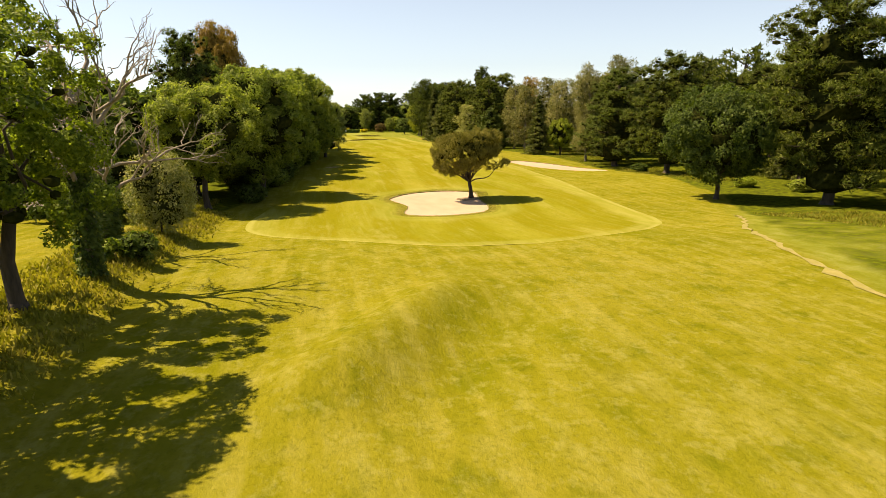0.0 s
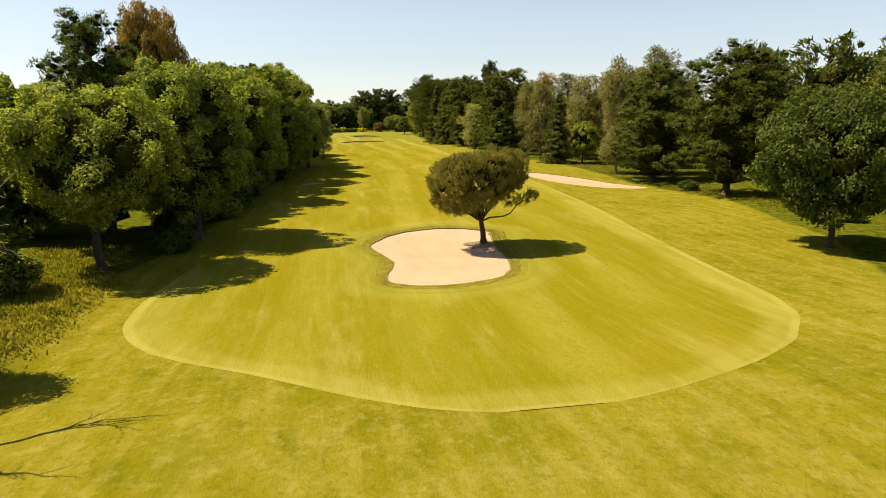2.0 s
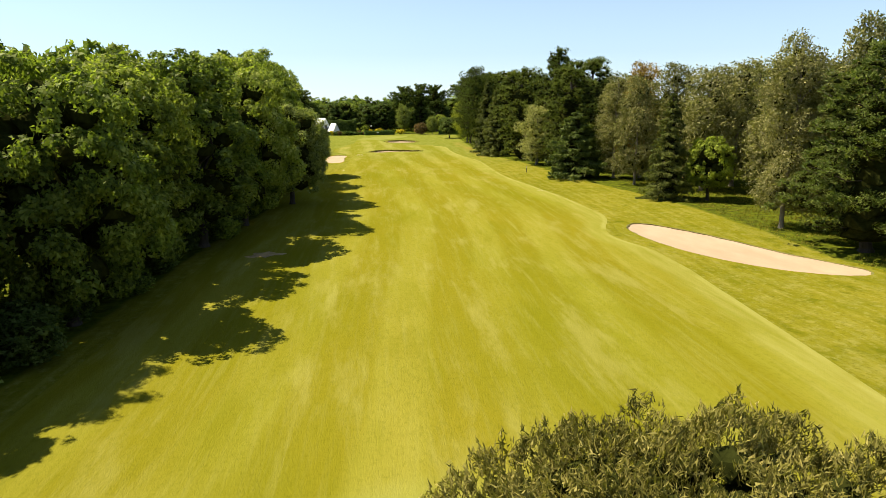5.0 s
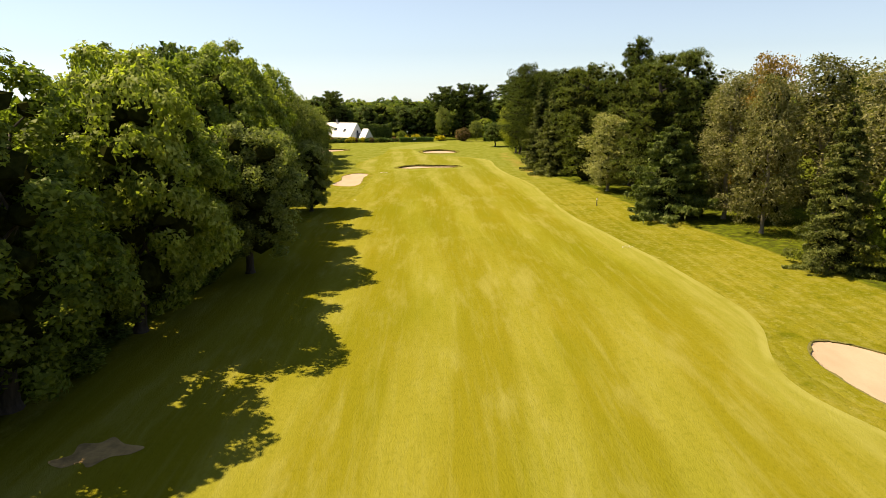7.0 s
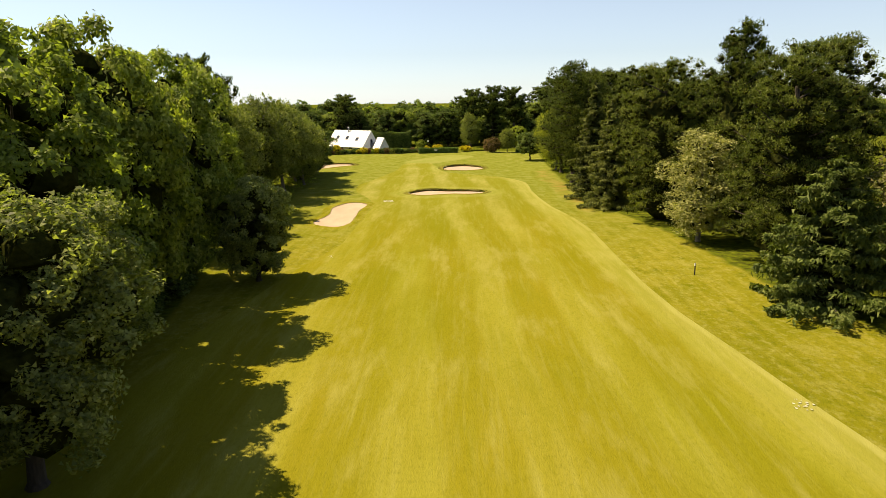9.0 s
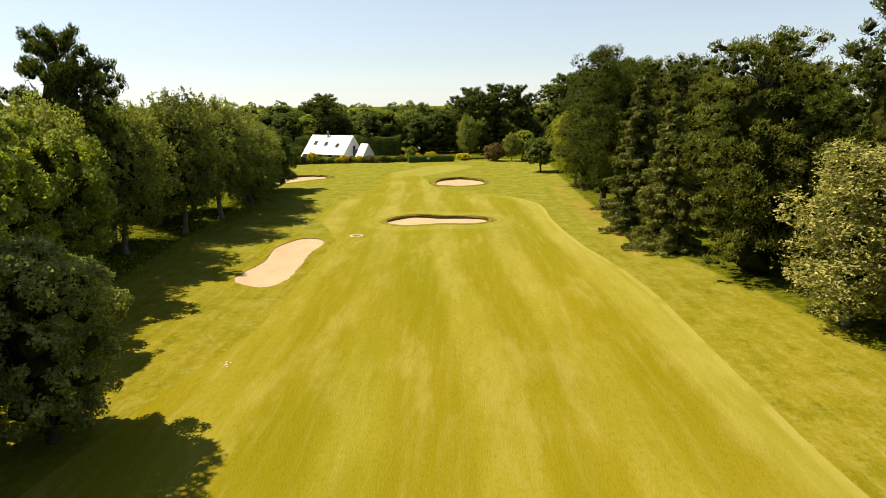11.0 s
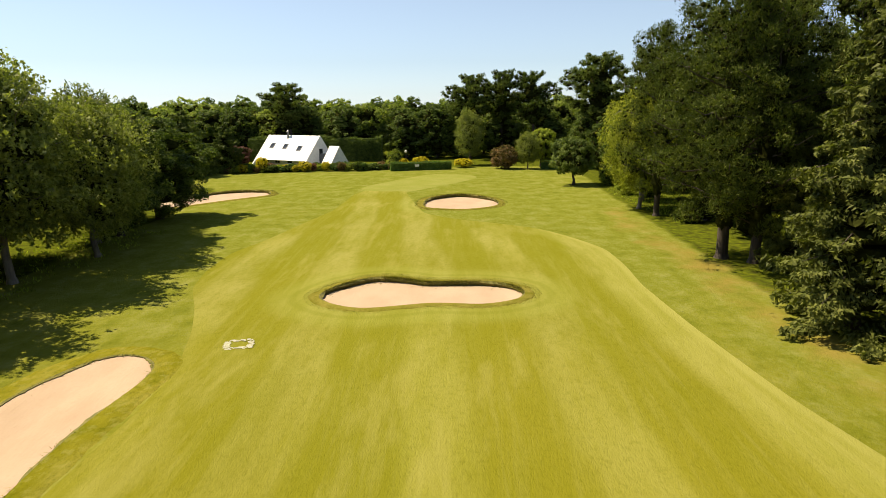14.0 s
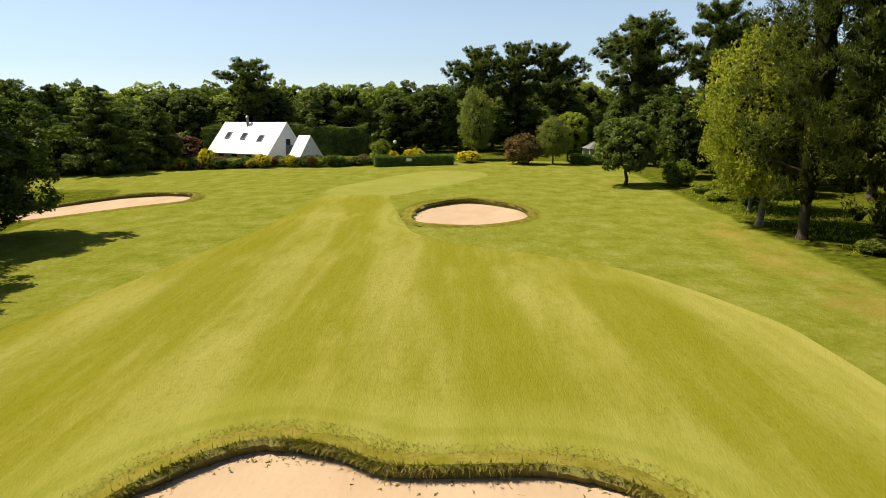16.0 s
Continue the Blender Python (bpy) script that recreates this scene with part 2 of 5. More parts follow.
LEAF = {
    "broad": leaf_material("broad_leaves", (0.055, 0.074, 0.013), (0.209, 0.245, 0.044), (0.439, 0.454, 0.140), 0.48),
    "gold": leaf_material("light_birch_leaves", (0.095, 0.108, 0.014), (0.262, 0.282, 0.036), (0.470, 0.460, 0.090), 0.45),
    "ash": leaf_material("ash_leaves", (0.073, 0.090, 0.030), (0.240, 0.267, 0.086), (0.458, 0.479, 0.207), 0.45),
    "oak": leaf_material("oak_leaves", (0.050, 0.071, 0.013), (0.180, 0.222, 0.041), (0.393, 0.428, 0.130), 0.48),
    "dark": leaf_material("dark_leaves", (0.025, 0.042, 0.009), (0.088, 0.122, 0.026), (0.221, 0.258, 0.083), 0.38),
    "young": leaf_material("young_oak_leaves", (0.050, 0.075, 0.010), (0.169, 0.216, 0.030), (0.375, 0.413, 0.090), 0.46),
    "lime": leaf_material("lime_leaves", (0.114, 0.142, 0.017), (0.255, 0.299, 0.038), (0.430, 0.463, 0.083), 0.4),
    "pine": leaf_material("pine_needles", (0.025, 0.038, 0.009), (0.088, 0.110, 0.020), (0.222, 0.236, 0.061), 0.28),
    "umbrella": leaf_material("umbrella_pine_needles", (0.048, 0.045, 0.010), (0.162, 0.148, 0.034), (0.370, 0.315, 0.100), 0.25),
    "spruce": leaf_material("spruce_needles", (0.037, 0.048, 0.012), (0.107, 0.121, 0.027), (0.220, 0.228, 0.060), 0.25),
    "cedar": leaf_material("cedar_needles", (0.026, 0.041, 0.010), (0.081, 0.108, 0.023), (0.195, 0.221, 0.062), 0.3),
    "birch": leaf_material("birch_leaves", (0.061, 0.078, 0.018), (0.179, 0.204, 0.053), (0.349, 0.376, 0.126), 0.4),
    "silver": leaf_material("silver_poplar_leaves", (0.073, 0.075, 0.021), (0.177, 0.169, 0.065), (0.376, 0.347, 0.181), 0.3),
    "rust": leaf_material("rusty_leaves", (0.094, 0.068, 0.013), (0.230, 0.150, 0.031), (0.400, 0.248, 0.068), 0.3),
    "redtip": leaf_material("red_tipped_leaves", (0.069, 0.063, 0.017), (0.178, 0.113, 0.052), (0.345, 0.190, 0.109), 0.25),
    "purple": leaf_material("purple_leaves", (0.062, 0.028, 0.022), (0.155, 0.071, 0.056), (0.310, 0.155, 0.124), 0.25),
    "yellow": leaf_material("golden_leaves", (0.230, 0.196, 0.011), (0.460, 0.380, 0.017), (0.713, 0.575, 0.034), 0.3),
    "pale": leaf_material("pale_shrub_leaves", (0.109, 0.121, 0.038), (0.257, 0.257, 0.093), (0.466, 0.443, 0.201), 0.3),
    "hedge": leaf_material("hedge_leaves", (0.039, 0.070, 0.018), (0.090, 0.143, 0.031), (0.172, 0.239, 0.055), 0.25),
    "turf": leaf_material("lip_grass", (0.062, 0.068, 0.009), (0.150, 0.142, 0.022), (0.270, 0.225, 0.065), 0.3),
    "grass": leaf_material("long_grass", (0.098, 0.098, 0.014), (0.207, 0.184, 0.025), (0.356, 0.282, 0.075), 0.35),
}
WHITE = plain_material("white_slate_roof", (0.72, 0.72, 0.70), (0.84, 0.84, 0.83), 1.2, 0.6, 0.01)
RENDER = plain_material("white_wall_render", (0.66, 0.66, 0.66), (0.80, 0.80, 0.79), 2.0, 0.85, 0.01)
SLATE = plain_material("grey_slate", (0.09, 0.095, 0.11), (0.15, 0.155, 0.17), 3.0, 0.6, 0.01)
METAL = plain_material("grey_metal", (0.20, 0.20, 0.20), (0.32, 0.32, 0.32), 6.0, 0.4, 0.005, 0.8)
BLACK = plain_material("black_paint", (0.012, 0.012, 0.012), (0.03, 0.03, 0.03), 5.0, 0.5, 0.002)
MARK = plain_material("worn_line_paint", (0.26, 0.26, 0.16), (0.42, 0.41, 0.30), 5.0, 0.9, 0.01)
PAINT = plain_material("white_line_paint", (0.50, 0.50, 0.42), (0.70, 0.70, 0.62), 6.0, 0.8, 0.01)
GLASS, gt, gb = nodes_of("window_glass")
gb.inputs["Base Color"].default_value, gb.inputs["Roughness"].default_value = (0.02, 0.025, 0.03, 1), 0.08
gt.links.new(ramp(gt, noise_node(gt, 0.8, 2), [(0.3, (0.015, 0.018, 0.022)), (0.7, (0.035, 0.040, 0.046))]), gb.inputs["Base Color"])


# ---- mesh helpers ----
def mesh_of(name, verts, faces, material, smooth=False):
    me = bpy.data.meshes.new(name)
    me.from_pydata(np.asarray(verts).tolist(), [], faces if isinstance(faces, list) else faces.tolist())
    me.materials.append(material)
    if smooth:
        me.shade_smooth()
    me.update()
    return me


def put(name, me, parent=None, m=None, label=""):
    ob = new(name, me)
    if parent:
        ob.parent = parent
    if m:
        ob.matrix_basis = m
    return tagged(ob, label)


def part(name, bm, material, parent, label=""):
    me = bpy.data.meshes.new(name)
    bm.to_mesh(me)
    bm.free()
    me.materials.append(material)
    return put(name, me, parent, None, label)


def box_bm(x0, x1, y0, y1, z0, z1, bevel=0.02):
    bm = bmesh.new()
    bmesh.ops.create_cube(bm, size=1, matrix=Matrix.Translation(((x0 + x1) / 2, (y0 + y1) / 2, (z0 + z1) / 2)) @ Matrix.Diagonal((x1 - x0, y1 - y0, z1 - z0, 1)))
    if bevel:
        bmesh.ops.bevel(bm, geom=bm.edges[:], offset=bevel, segments=1, affect="EDGES")
    return bm


def closed_curve(ctrl, n):
    """Points along a smooth closed curve through the control points."""
    c = np.array(ctrl, float)
    k = len(c)
    out = []
    for u in np.linspace(0, k, n, endpoint=False):
        i, f = int(u), u - int(u)
        a, b, p, q = c[(i - 1) % k], c[i % k], c[(i + 1) % k], c[(i + 2) % k]
        out.append(0.5 * (2 * b + (p - a) * f + (2 * a - 5 * b + 4 * p - q) * f * f + (3 * b - a - 3 * p + q) * f ** 3))
    return np.array(out)


def signed_distance(poly, x, y):
    """Distance of points to a closed polygon, negative inside."""
    x, y = np.asarray(x, float), np.asarray(y, float)
    best, inside = np.full(x.shape, 1e9), np.zeros(x.shape, bool)
    for (ax, ay), (bx, by) in zip(poly, np.roll(poly, -1, 0)):
        ex, ey = bx - ax, by - ay
        u = np.clip(((x - ax) * ex + (y - ay) * ey) / (ex * ex + ey * ey + 1e-9), 0, 1)
        best = np.minimum(best, np.hypot(x - ax - u * ex, y - ay - u * ey))
        cross = ((ay > y) != (by > y)) & (x < (bx - ax) * (y - ay) / (by - ay + 1e-12) + ax)
        inside ^= cross
    return np.where(inside, -best, best)


def smooth01(v):
    v = np.clip(v, 0, 1)
    return v * v * (3 - 2 * v)


# ---- the lie of the land ----
BUNKERS = {
    "pine": [(8.0, 76.0), (10.5, 81.0), (15.0, 82.9), (19.0, 80.3), (19.1, 78.3), (18.6, 75.8), (18.2, 72.0), (17.9, 68.0), (16.3, 64.1), (12.0, 62.5), (8.4, 64.3), (9.3, 69.8)],
    "right": [(39.0, 131.0), (41.5, 133.6), (45.5, 129.0), (49.5, 121.5), (53.0, 114.6), (51.5, 112.4), (46.5, 114.5), (41.8, 119.5), (39.2, 125.5)],
    "left": [(0.2, 210.0), (1.0, 216.6), (0.5, 222.5), (2.3, 227.0), (5.0, 225.6), (4.8, 218.9), (5.0, 210.7), (3.6, 207.4)],
    "middle": [(10.8, 236.9), (11.5, 239.5), (13.6, 241.2), (15.6, 240.9), (17.6, 239.9), (21.5, 239.9), (23.5, 238.6), (23.5, 236.4), (21.2, 234.9), (18.0, 235.1), (13.6, 234.6)],
    "greenside": [(16.1, 275.0), (16.8, 282.0), (20.5, 286.6), (24.6, 282.2), (25.0, 276.5), (21.6, 272.9), (18.2, 272.9)],
    "birch": [(-20.0, 279.0), (-15.0, 290.0), (-9.0, 292.2), (-6.5, 288.7), (-7.0, 285.0), (-13.6, 279.0), (-17.0, 276.5)],
}
RIM_UP = {"pine": 0.0, "right": 0.15, "left": 0.0, "middle": 0.10, "greenside": 0.15, "birch": 0.15}
OUTLINE = {k: closed_curve(v, 220) for k, v in BUNKERS.items()}


def land(x, y):
    """Height of the ground without the bunkers' hollows."""
    x, y = np.asarray(x, float), np.asarray(y, float)
    z = 1.5 * (1 - smooth01((y - 34) / 28))
    z = z - 1.0 * np.exp(-(((x - 49) / 15) ** 2 + ((y - 116) / 17) ** 2))
    z = z + 0.9 * smooth01((-8.8 - x) / 2.6) * (1 - smooth01((y - 55) / 20))
    # an old bank that crosses the rough in front of the fairway
    along = ((x + 2.0) * 0.52 + (y - 17.0) * 0.854)
    off = (x + 2.0) * 0.854 - (y - 17.0) * 0.52
    z = z + 0.85 * np.exp(-(off / 1.8) ** 2) * smooth01(along / 4) * smooth01((19 - along) / 7) - 0.38 * np.exp(-((off - 3.6) / 2.2) ** 2) * smooth01(along / 4) * smooth01((17 - along) / 7)
    z = z + 0.10 * np.sin(x * 0.13 + 1.0) * np.sin(y * 0.071) + 0.06 * np.sin(x * 0.31 + y * 0.17)
    # the far rims of the bunkers are built up a little
    for k, p in OUTLINE.items():
        c = p.mean(0)
        d = np.hypot(x - c[0], y - c[1] - 2.5)
        z = z + RIM_UP[k] * np.exp(-(d / 8.0) ** 2)
    return z


def hollowed(x, y):
    z = land(x, y)
    for p in OUTLINE.values():
        near = (x > p[:, 0].min() - 3) & (x < p[:, 0].max() + 3) & (y > p[:, 1].min() - 3) & (y < p[:, 1].max() + 3)
        if near.any():
            sd = signed_distance(p, x[near], y[near])
            z[near] -= 1.6 * smooth01((0.55 - sd) / 0.9)
    return z


def h_at(x, y):
    return float(land(x, y))


def grid_mesh(name, X, Y, Z, material, attrs):
    r, c = X.shape
    idx = np.arange(r * c).reshape(r, c)
    f = np.stack([idx[:-1, :-1], idx[:-1, 1:], idx[1:, 1:], idx[1:, :-1]], -1).reshape(-1, 4)
    me = mesh_of(name, np.stack([X, Y, Z], -1).reshape(-1, 3), f, material, True)
    for key, val in attrs.items():
        a = me.attributes.new(key, "FLOAT", "POINT")
        a.data.foreach_set("value", np.asarray(val, np.float32).ravel())
    return me


# ---- the setting ----
far = np.array([12, 30, 70, 150, 320, 700, 1500, 3000.0])
gx = np.concatenate([-45 - far[::-1], np.arange(-45, 76, 1.0), 75 + far])
gy = np.concatenate([-30 - far[::-1], np.arange(-30, 346, 1.0), 345 + far])
X, Y = np.meshgrid(gx, gy)
# left edge reaches under the canopy, so dark litter colour deepens its shade
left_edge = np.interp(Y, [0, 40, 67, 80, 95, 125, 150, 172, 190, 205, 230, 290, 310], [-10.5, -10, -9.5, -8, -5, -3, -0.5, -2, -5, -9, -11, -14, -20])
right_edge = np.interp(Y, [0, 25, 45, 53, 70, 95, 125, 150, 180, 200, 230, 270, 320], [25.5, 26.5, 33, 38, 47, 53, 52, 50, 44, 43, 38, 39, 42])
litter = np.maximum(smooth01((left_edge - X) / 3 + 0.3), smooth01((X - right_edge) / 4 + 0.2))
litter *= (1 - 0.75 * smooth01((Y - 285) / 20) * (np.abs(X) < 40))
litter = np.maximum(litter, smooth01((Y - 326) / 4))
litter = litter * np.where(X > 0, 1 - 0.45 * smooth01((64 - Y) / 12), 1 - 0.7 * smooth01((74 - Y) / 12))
lush = smooth01((Y - 175) / 80) + 0.8 * smooth01((X - right_edge) / 2 + 0.5) * smooth01((66 - Y) / 12)
dry = 0.60 * np.exp(-(((X - 37.8) / 3.2) ** 2)) * smooth01((Y - 205) / 20) * smooth01((285 - Y) / 20)
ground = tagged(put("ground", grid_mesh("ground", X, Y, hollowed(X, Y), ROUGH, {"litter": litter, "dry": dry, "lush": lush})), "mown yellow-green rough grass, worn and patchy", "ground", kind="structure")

FW_LEFT = {42.0: 10.0, 42.5: 8.0, 44.5: 5.0, 48.2: 0.8, 50.2: -2.0, 52.6: -4.4, 54.7: -5.8, 57.6: -6.8, 61.8: -7.0, 80: -4.5, 100: -3.0, 120: -2.0, 139: -1.5, 151: -1.0, 166: 0.0, 182: 3.0, 197: 6.1,
           214: 6.2, 221: 6.5, 226: 6.1, 231: 4.8, 235: 3.4, 240: 1.3, 245: 0.5, 251: 0.4, 255: 1.8, 261: 3.1, 267: 4.2, 273: 5.3, 287: 5.9, 292: 7.4, 296.5: 9.4}
FW_RIGHT = {42.0: 14.5, 42.5: 17.0, 44.5: 22.0, 47: 25.8, 51: 29.3, 55: 30.9, 60: 31.5, 66: 32.0, 75: 33.2, 88: 34.8, 98: 36.0, 106: 37.2, 115: 38.2, 122: 37.8, 125.7: 36.1, 128.4: 35.8, 131.5: 36.7, 135.3: 38.4, 139: 39.1,
            145: 38.7, 152: 38.1, 160: 36.9, 166: 36.2, 173: 35.3, 181: 35.0, 190: 35.1, 205: 35.2, 212: 34.7, 217: 34.0, 222: 33.1, 231: 32.3, 239: 31.9, 244: 32.2, 250: 32.1, 255: 30.4, 259.7: 28.0, 262.5: 24.6, 266: 19.5, 270: 16.2, 278: 14.6, 288: 13.0, 292: 13.4, 296.5: 14.6}
fy = np.concatenate([np.arange(42, 52, 0.25), np.arange(52, 296.2, 0.5)])
u = np.linspace(0, 1, 97)
xl, xr = np.interp(fy, list(FW_LEFT), list(FW_LEFT.values())), np.interp(fy, list(FW_RIGHT), list(FW_RIGHT.values()))
for _ in range(6):
    xl[1:-1], xr[1:-1] = (xl[:-2] + 2 * xl[1:-1] + xl[2:]) / 4, (xr[:-2] + 2 * xr[1:-1] + xr[2:]) / 4
FX = xl[:, None] + (xr - xl)[:, None] * u
FYY = np.repeat(fy[:, None], 97, 1)
rim = np.minimum(np.minimum((FX - xl[:, None]) + 4.0 * smooth01((FYY - 66) / 12), (xr[:, None] - FX)), (FYY - 42) * 1.2 + 0.2)
rim = rim + 4.0 * smooth01((FYY - 257) / 6)
ring = np.full(FX.shape, 9.0)
for key in ("pine", "middle", "greenside"):
    p = OUTLINE[key]
    near = (FX > p[:, 0].min() - 6) & (FX < p[:, 0].max() + 6) & (FYY > p[:, 1].min() - 6) & (FYY < p[:, 1].max() + 6)
    ring[near] = np.minimum(ring[near], signed_distance(p, FX[near], FYY[near]))
centre = (FX - np.interp(FYY, [40, 140, 300], [13, 22, 12]))
tagged(put("fairway", grid_mesh("fairway", FX, FYY, hollowed(FX, FYY) + 0.006 + 0.022 * smooth01(np.minimum(FX - xl[:, None], xr[:, None] - FX) / 1.2), FAIRWAY, {"across": centre, "rim": rim, "ring": ring, "lush": smooth01((FYY - 190) / 60)})), "closely mown golden-green fairway with soft mowing stripes", "fairway", kind="structure")


def disc_mesh(name, outline, rings, height, material):
    """A sheet inside a closed outline, in rings towards its middle."""
    c = outline.mean(0)
    n = len(outline)
    P = np.concatenate([c + (outline - c) * s for s in np.linspace(1, 0.04, rings)])
    f = [[r * n + i, r * n + (i + 1) % n, (r + 1) * n + (i + 1) % n, (r + 1) * n + i] for r in range(rings - 1) for i in range(n)]
    f.append([(rings - 1) * n + i for i in range(n)])
    return mesh_of(name, np.column_stack([P, height(P)]), f, material, True)


green_line = closed_curve([(5.6, 292.8), (7.4, 300.3), (12.2, 310.0), (18.6, 315.0), (24.2, 310.6), (22.6, 303.2), (16.8, 294.4), (13.4, 289.0), (8.2, 288.4)], 90)
tagged(put("putting_green", disc_mesh("putting_green", green_line, 14, lambda P: land(P[:, 0], P[:, 1]) - 0.02 + 0.06 * smooth01(-signed_distance(green_line, P[:, 0], P[:, 1]) / 1.4), GREEN)), "smooth pale green putting surface", "green", kind="structure")


def offset_line(p, dist):
    t = np.roll(p, -1, 0) - np.roll(p, 1, 0)
    n = np.stack([t[:, 1], -t[:, 0]], 1) / np.linalg.norm(t, axis=1)[:, None]
    a = 0.5 * np.sum(p[:, 0] * np.roll(p[:, 1], -1) - np.roll(p[:, 0], -1) * p[:, 1])
    return p + n * dist * (1 if a > 0 else -1)


def bunker(key, label, depth=0.42, flush=False, collar=1.1, turf=None):
    p = OUTLINE[key]
    n = len(p)
    root = tagged(new("sand_bunker"), label, "bunker", "bunkers of the hole")
    rng = np.random.default_rng(len(label))
    jag = np.convolve(np.tile(rng.standard_normal(n), 3), np.ones(5) / 5, "same")[n:2 * n] * 0.16
    sand_line = offset_line(p, 0.05)

    def drop(x, y):
        """How far the sand lies below the turf: shallow in front, deeper under the far lip."""
        return (0.02 if flush else 0.10) + (depth - 0.10) * smooth01((y - p[:, 1].min()) / np.ptp(p[:, 1]) * 1.25 - 0.2)

    def sand_height(P):
        sd = -signed_distance(p, P[:, 0], P[:, 1])
        return land(P[:, 0], P[:, 1]) - drop(P[:, 0], P[:, 1]) - 0.10 * smooth01(sd / 2.5)

    put("sand", disc_mesh("sand", sand_line, 12, sand_height, SAND), root)
    # turf collar from the mown grass to the overhanging lip
    rows = [(collar, -0.03), (collar * 0.8, 0.030), (0.62, 0.045), (0.4, 0.060), (0.12, 0.075)]
    if flush:
        rows = [(collar, -0.02), (collar * 0.85, 0.026), (collar * 0.6, 0.034), (collar * 0.35, 0.034), (0.12, 0.032)]
    P, Z = [], []
    for k, (dist, up) in enumerate(rows):
        q = offset_line(p, dist)
        q = q + (offset_line(p, 1.0) - p) * (jag * (1.2, 0.8, 0.3, 0, 0)[k])[:, None]
        P.append(q)
        Z.append(land(q[:, 0], q[:, 1]) + up)
    f = [[r * n + i, r * n + (i + 1) % n, (r + 1) * n + (i + 1) % n, (r + 1) * n + i] for r in range(4) for i in range(n)]
    put("turf_collar", mesh_of("turf_collar", np.column_stack([np.concatenate(P), np.concatenate(Z)]), f, turf or COLLAR, True), root, None, "raised ring of longer grass")
    a = offset_line(p, 0.12)
    za = land(a[:, 0], a[:, 1]) + rows[-1][1]
    b = offset_line(p, -0.02)
    b = b - (offset_line(p, 1.0) - p) * jag[:, None]
    zb = land(b[:, 0], b[:, 1]) - (0.0 if flush else 0.04)
    c = offset_line(p, 0.08)
    zc = land(c[:, 0], c[:, 1]) - drop(c[:, 0], c[:, 1]) - 0.12
    f = [[r * n + i, r * n + (i + 1) % n, (r + 1) * n + (i + 1) % n, (r + 1) * n + i] for r in range(2) for i in range(n)]
    put("turf_lip", mesh_of("turf_lip", np.column_stack([np.concatenate([a, b, c]), np.concatenate([za, zb, zc])]), f, LIP), root, None, "dark cut turf edge")
    # grass that hangs over the lip
    out = offset_line(p, 1.0) - p
    wave = np.convolve(np.tile(rng.standard_normal(n), 3), np.ones(9) / 3, "same")[n:2 * n]
    i = rng.integers(0, n, 17000)
    i = i[rng.random(17000) < smooth01((out[i, 1] + 0.35) / 0.7) * smooth01(0.75 + 0.35 * wave[i]) * (0.05 if flush else 1.0)]
    q = offset_line(p, 0.10)[i] + 0.06 * rng.standard_normal((len(i), 2))
    inward = (p - offset_line(p, 1.0))[i]
    P = np.column_stack([q, land(q[:, 0], q[:, 1]) + 0.05])
    tip = np.column_stack([inward * 0.09, -0.12 + 0.19 * rng.random(len(i))]) * (1 + 0.45 * np.clip(wave[i], -1, 1.4))[:, None] + 0.06 * rng.standard_normal((len(i), 3))
    side = np.column_stack([inward[:, 1], -inward[:, 0], 0 * inward[:, 0]]) * (0.008 + 0.014 * rng.random((len(i), 1)))
    V = np.stack([P - side, P + side, P + tip + side * 0.3, P + tip - side * 0.3], 1).reshape(-1, 3)
    tagged(put("grass_fringe", mesh_of("grass_fringe", V, np.arange(len(V)).reshape(-1, 4), LEAF["turf"]), root, None, "ragged grass fringe"), kind="stuff")
    if turf is None:                                  # longer grass that stands on the collar
        m = int(11 * np.linalg.norm(p - np.roll(p, 1, 0), axis=1).sum() * 26)
        i = rng.integers(0, n, m)
        u = rng.random((m, 1))
        q = p[i] * u + p[(i + 1) % n] * (1 - u) + out[i] * (0.14 + (collar + 0.15) * rng.random((m, 1)) ** 1.4)
        P = np.column_stack([q, land(q[:, 0], q[:, 1]) + 0.045])
        a = rng.uniform(0, 2 * np.pi, m)
        side = np.column_stack([np.cos(a), np.sin(a), 0 * a]) * (0.007 + 0.009 * rng.random((m, 1)))
        tip = np.column_stack([0.04 * rng.standard_normal((m, 2)), rng.uniform(0.01, 0.06, m)])
        V = np.stack([P - side, P + side, P + tip], 1).reshape(-1, 3)
        tagged(put("collar_grass", mesh_of("collar_grass", V, np.arange(len(V)).reshape(-1, 3), LEAF["turf"]), root, None, "short shaggy grass round the sand"), kind="stuff")
    # crumbs of turf and grass that fell from the lip
    i = rng.integers(0, n, 8 if flush else 420)
    i = i[rng.random(len(i)) < 0.9 * smooth01((out[i, 1] - out[i, 0] * 0.6 - 0.35) / 0.4)]
    q = p[i] - out[i] * np.abs(rng.normal(0.25, 0.22, (len(i), 1)))
    z = sand_height(q) + 0.015
    P = np.column_stack([q, z])
    D = rng.standard_normal((len(i), 3, 3)) * np.array([0.05, 0.05, 0.015])
    V = (P[:, None] + D).reshape(-1, 3)
    tagged(put("turf_crumbs", mesh_of("turf_crumbs", V, np.arange(len(V)).reshape(-1, 3), LIP), root, None, "dark crumbs of turf on the sand"), kind="stuff")
    return root


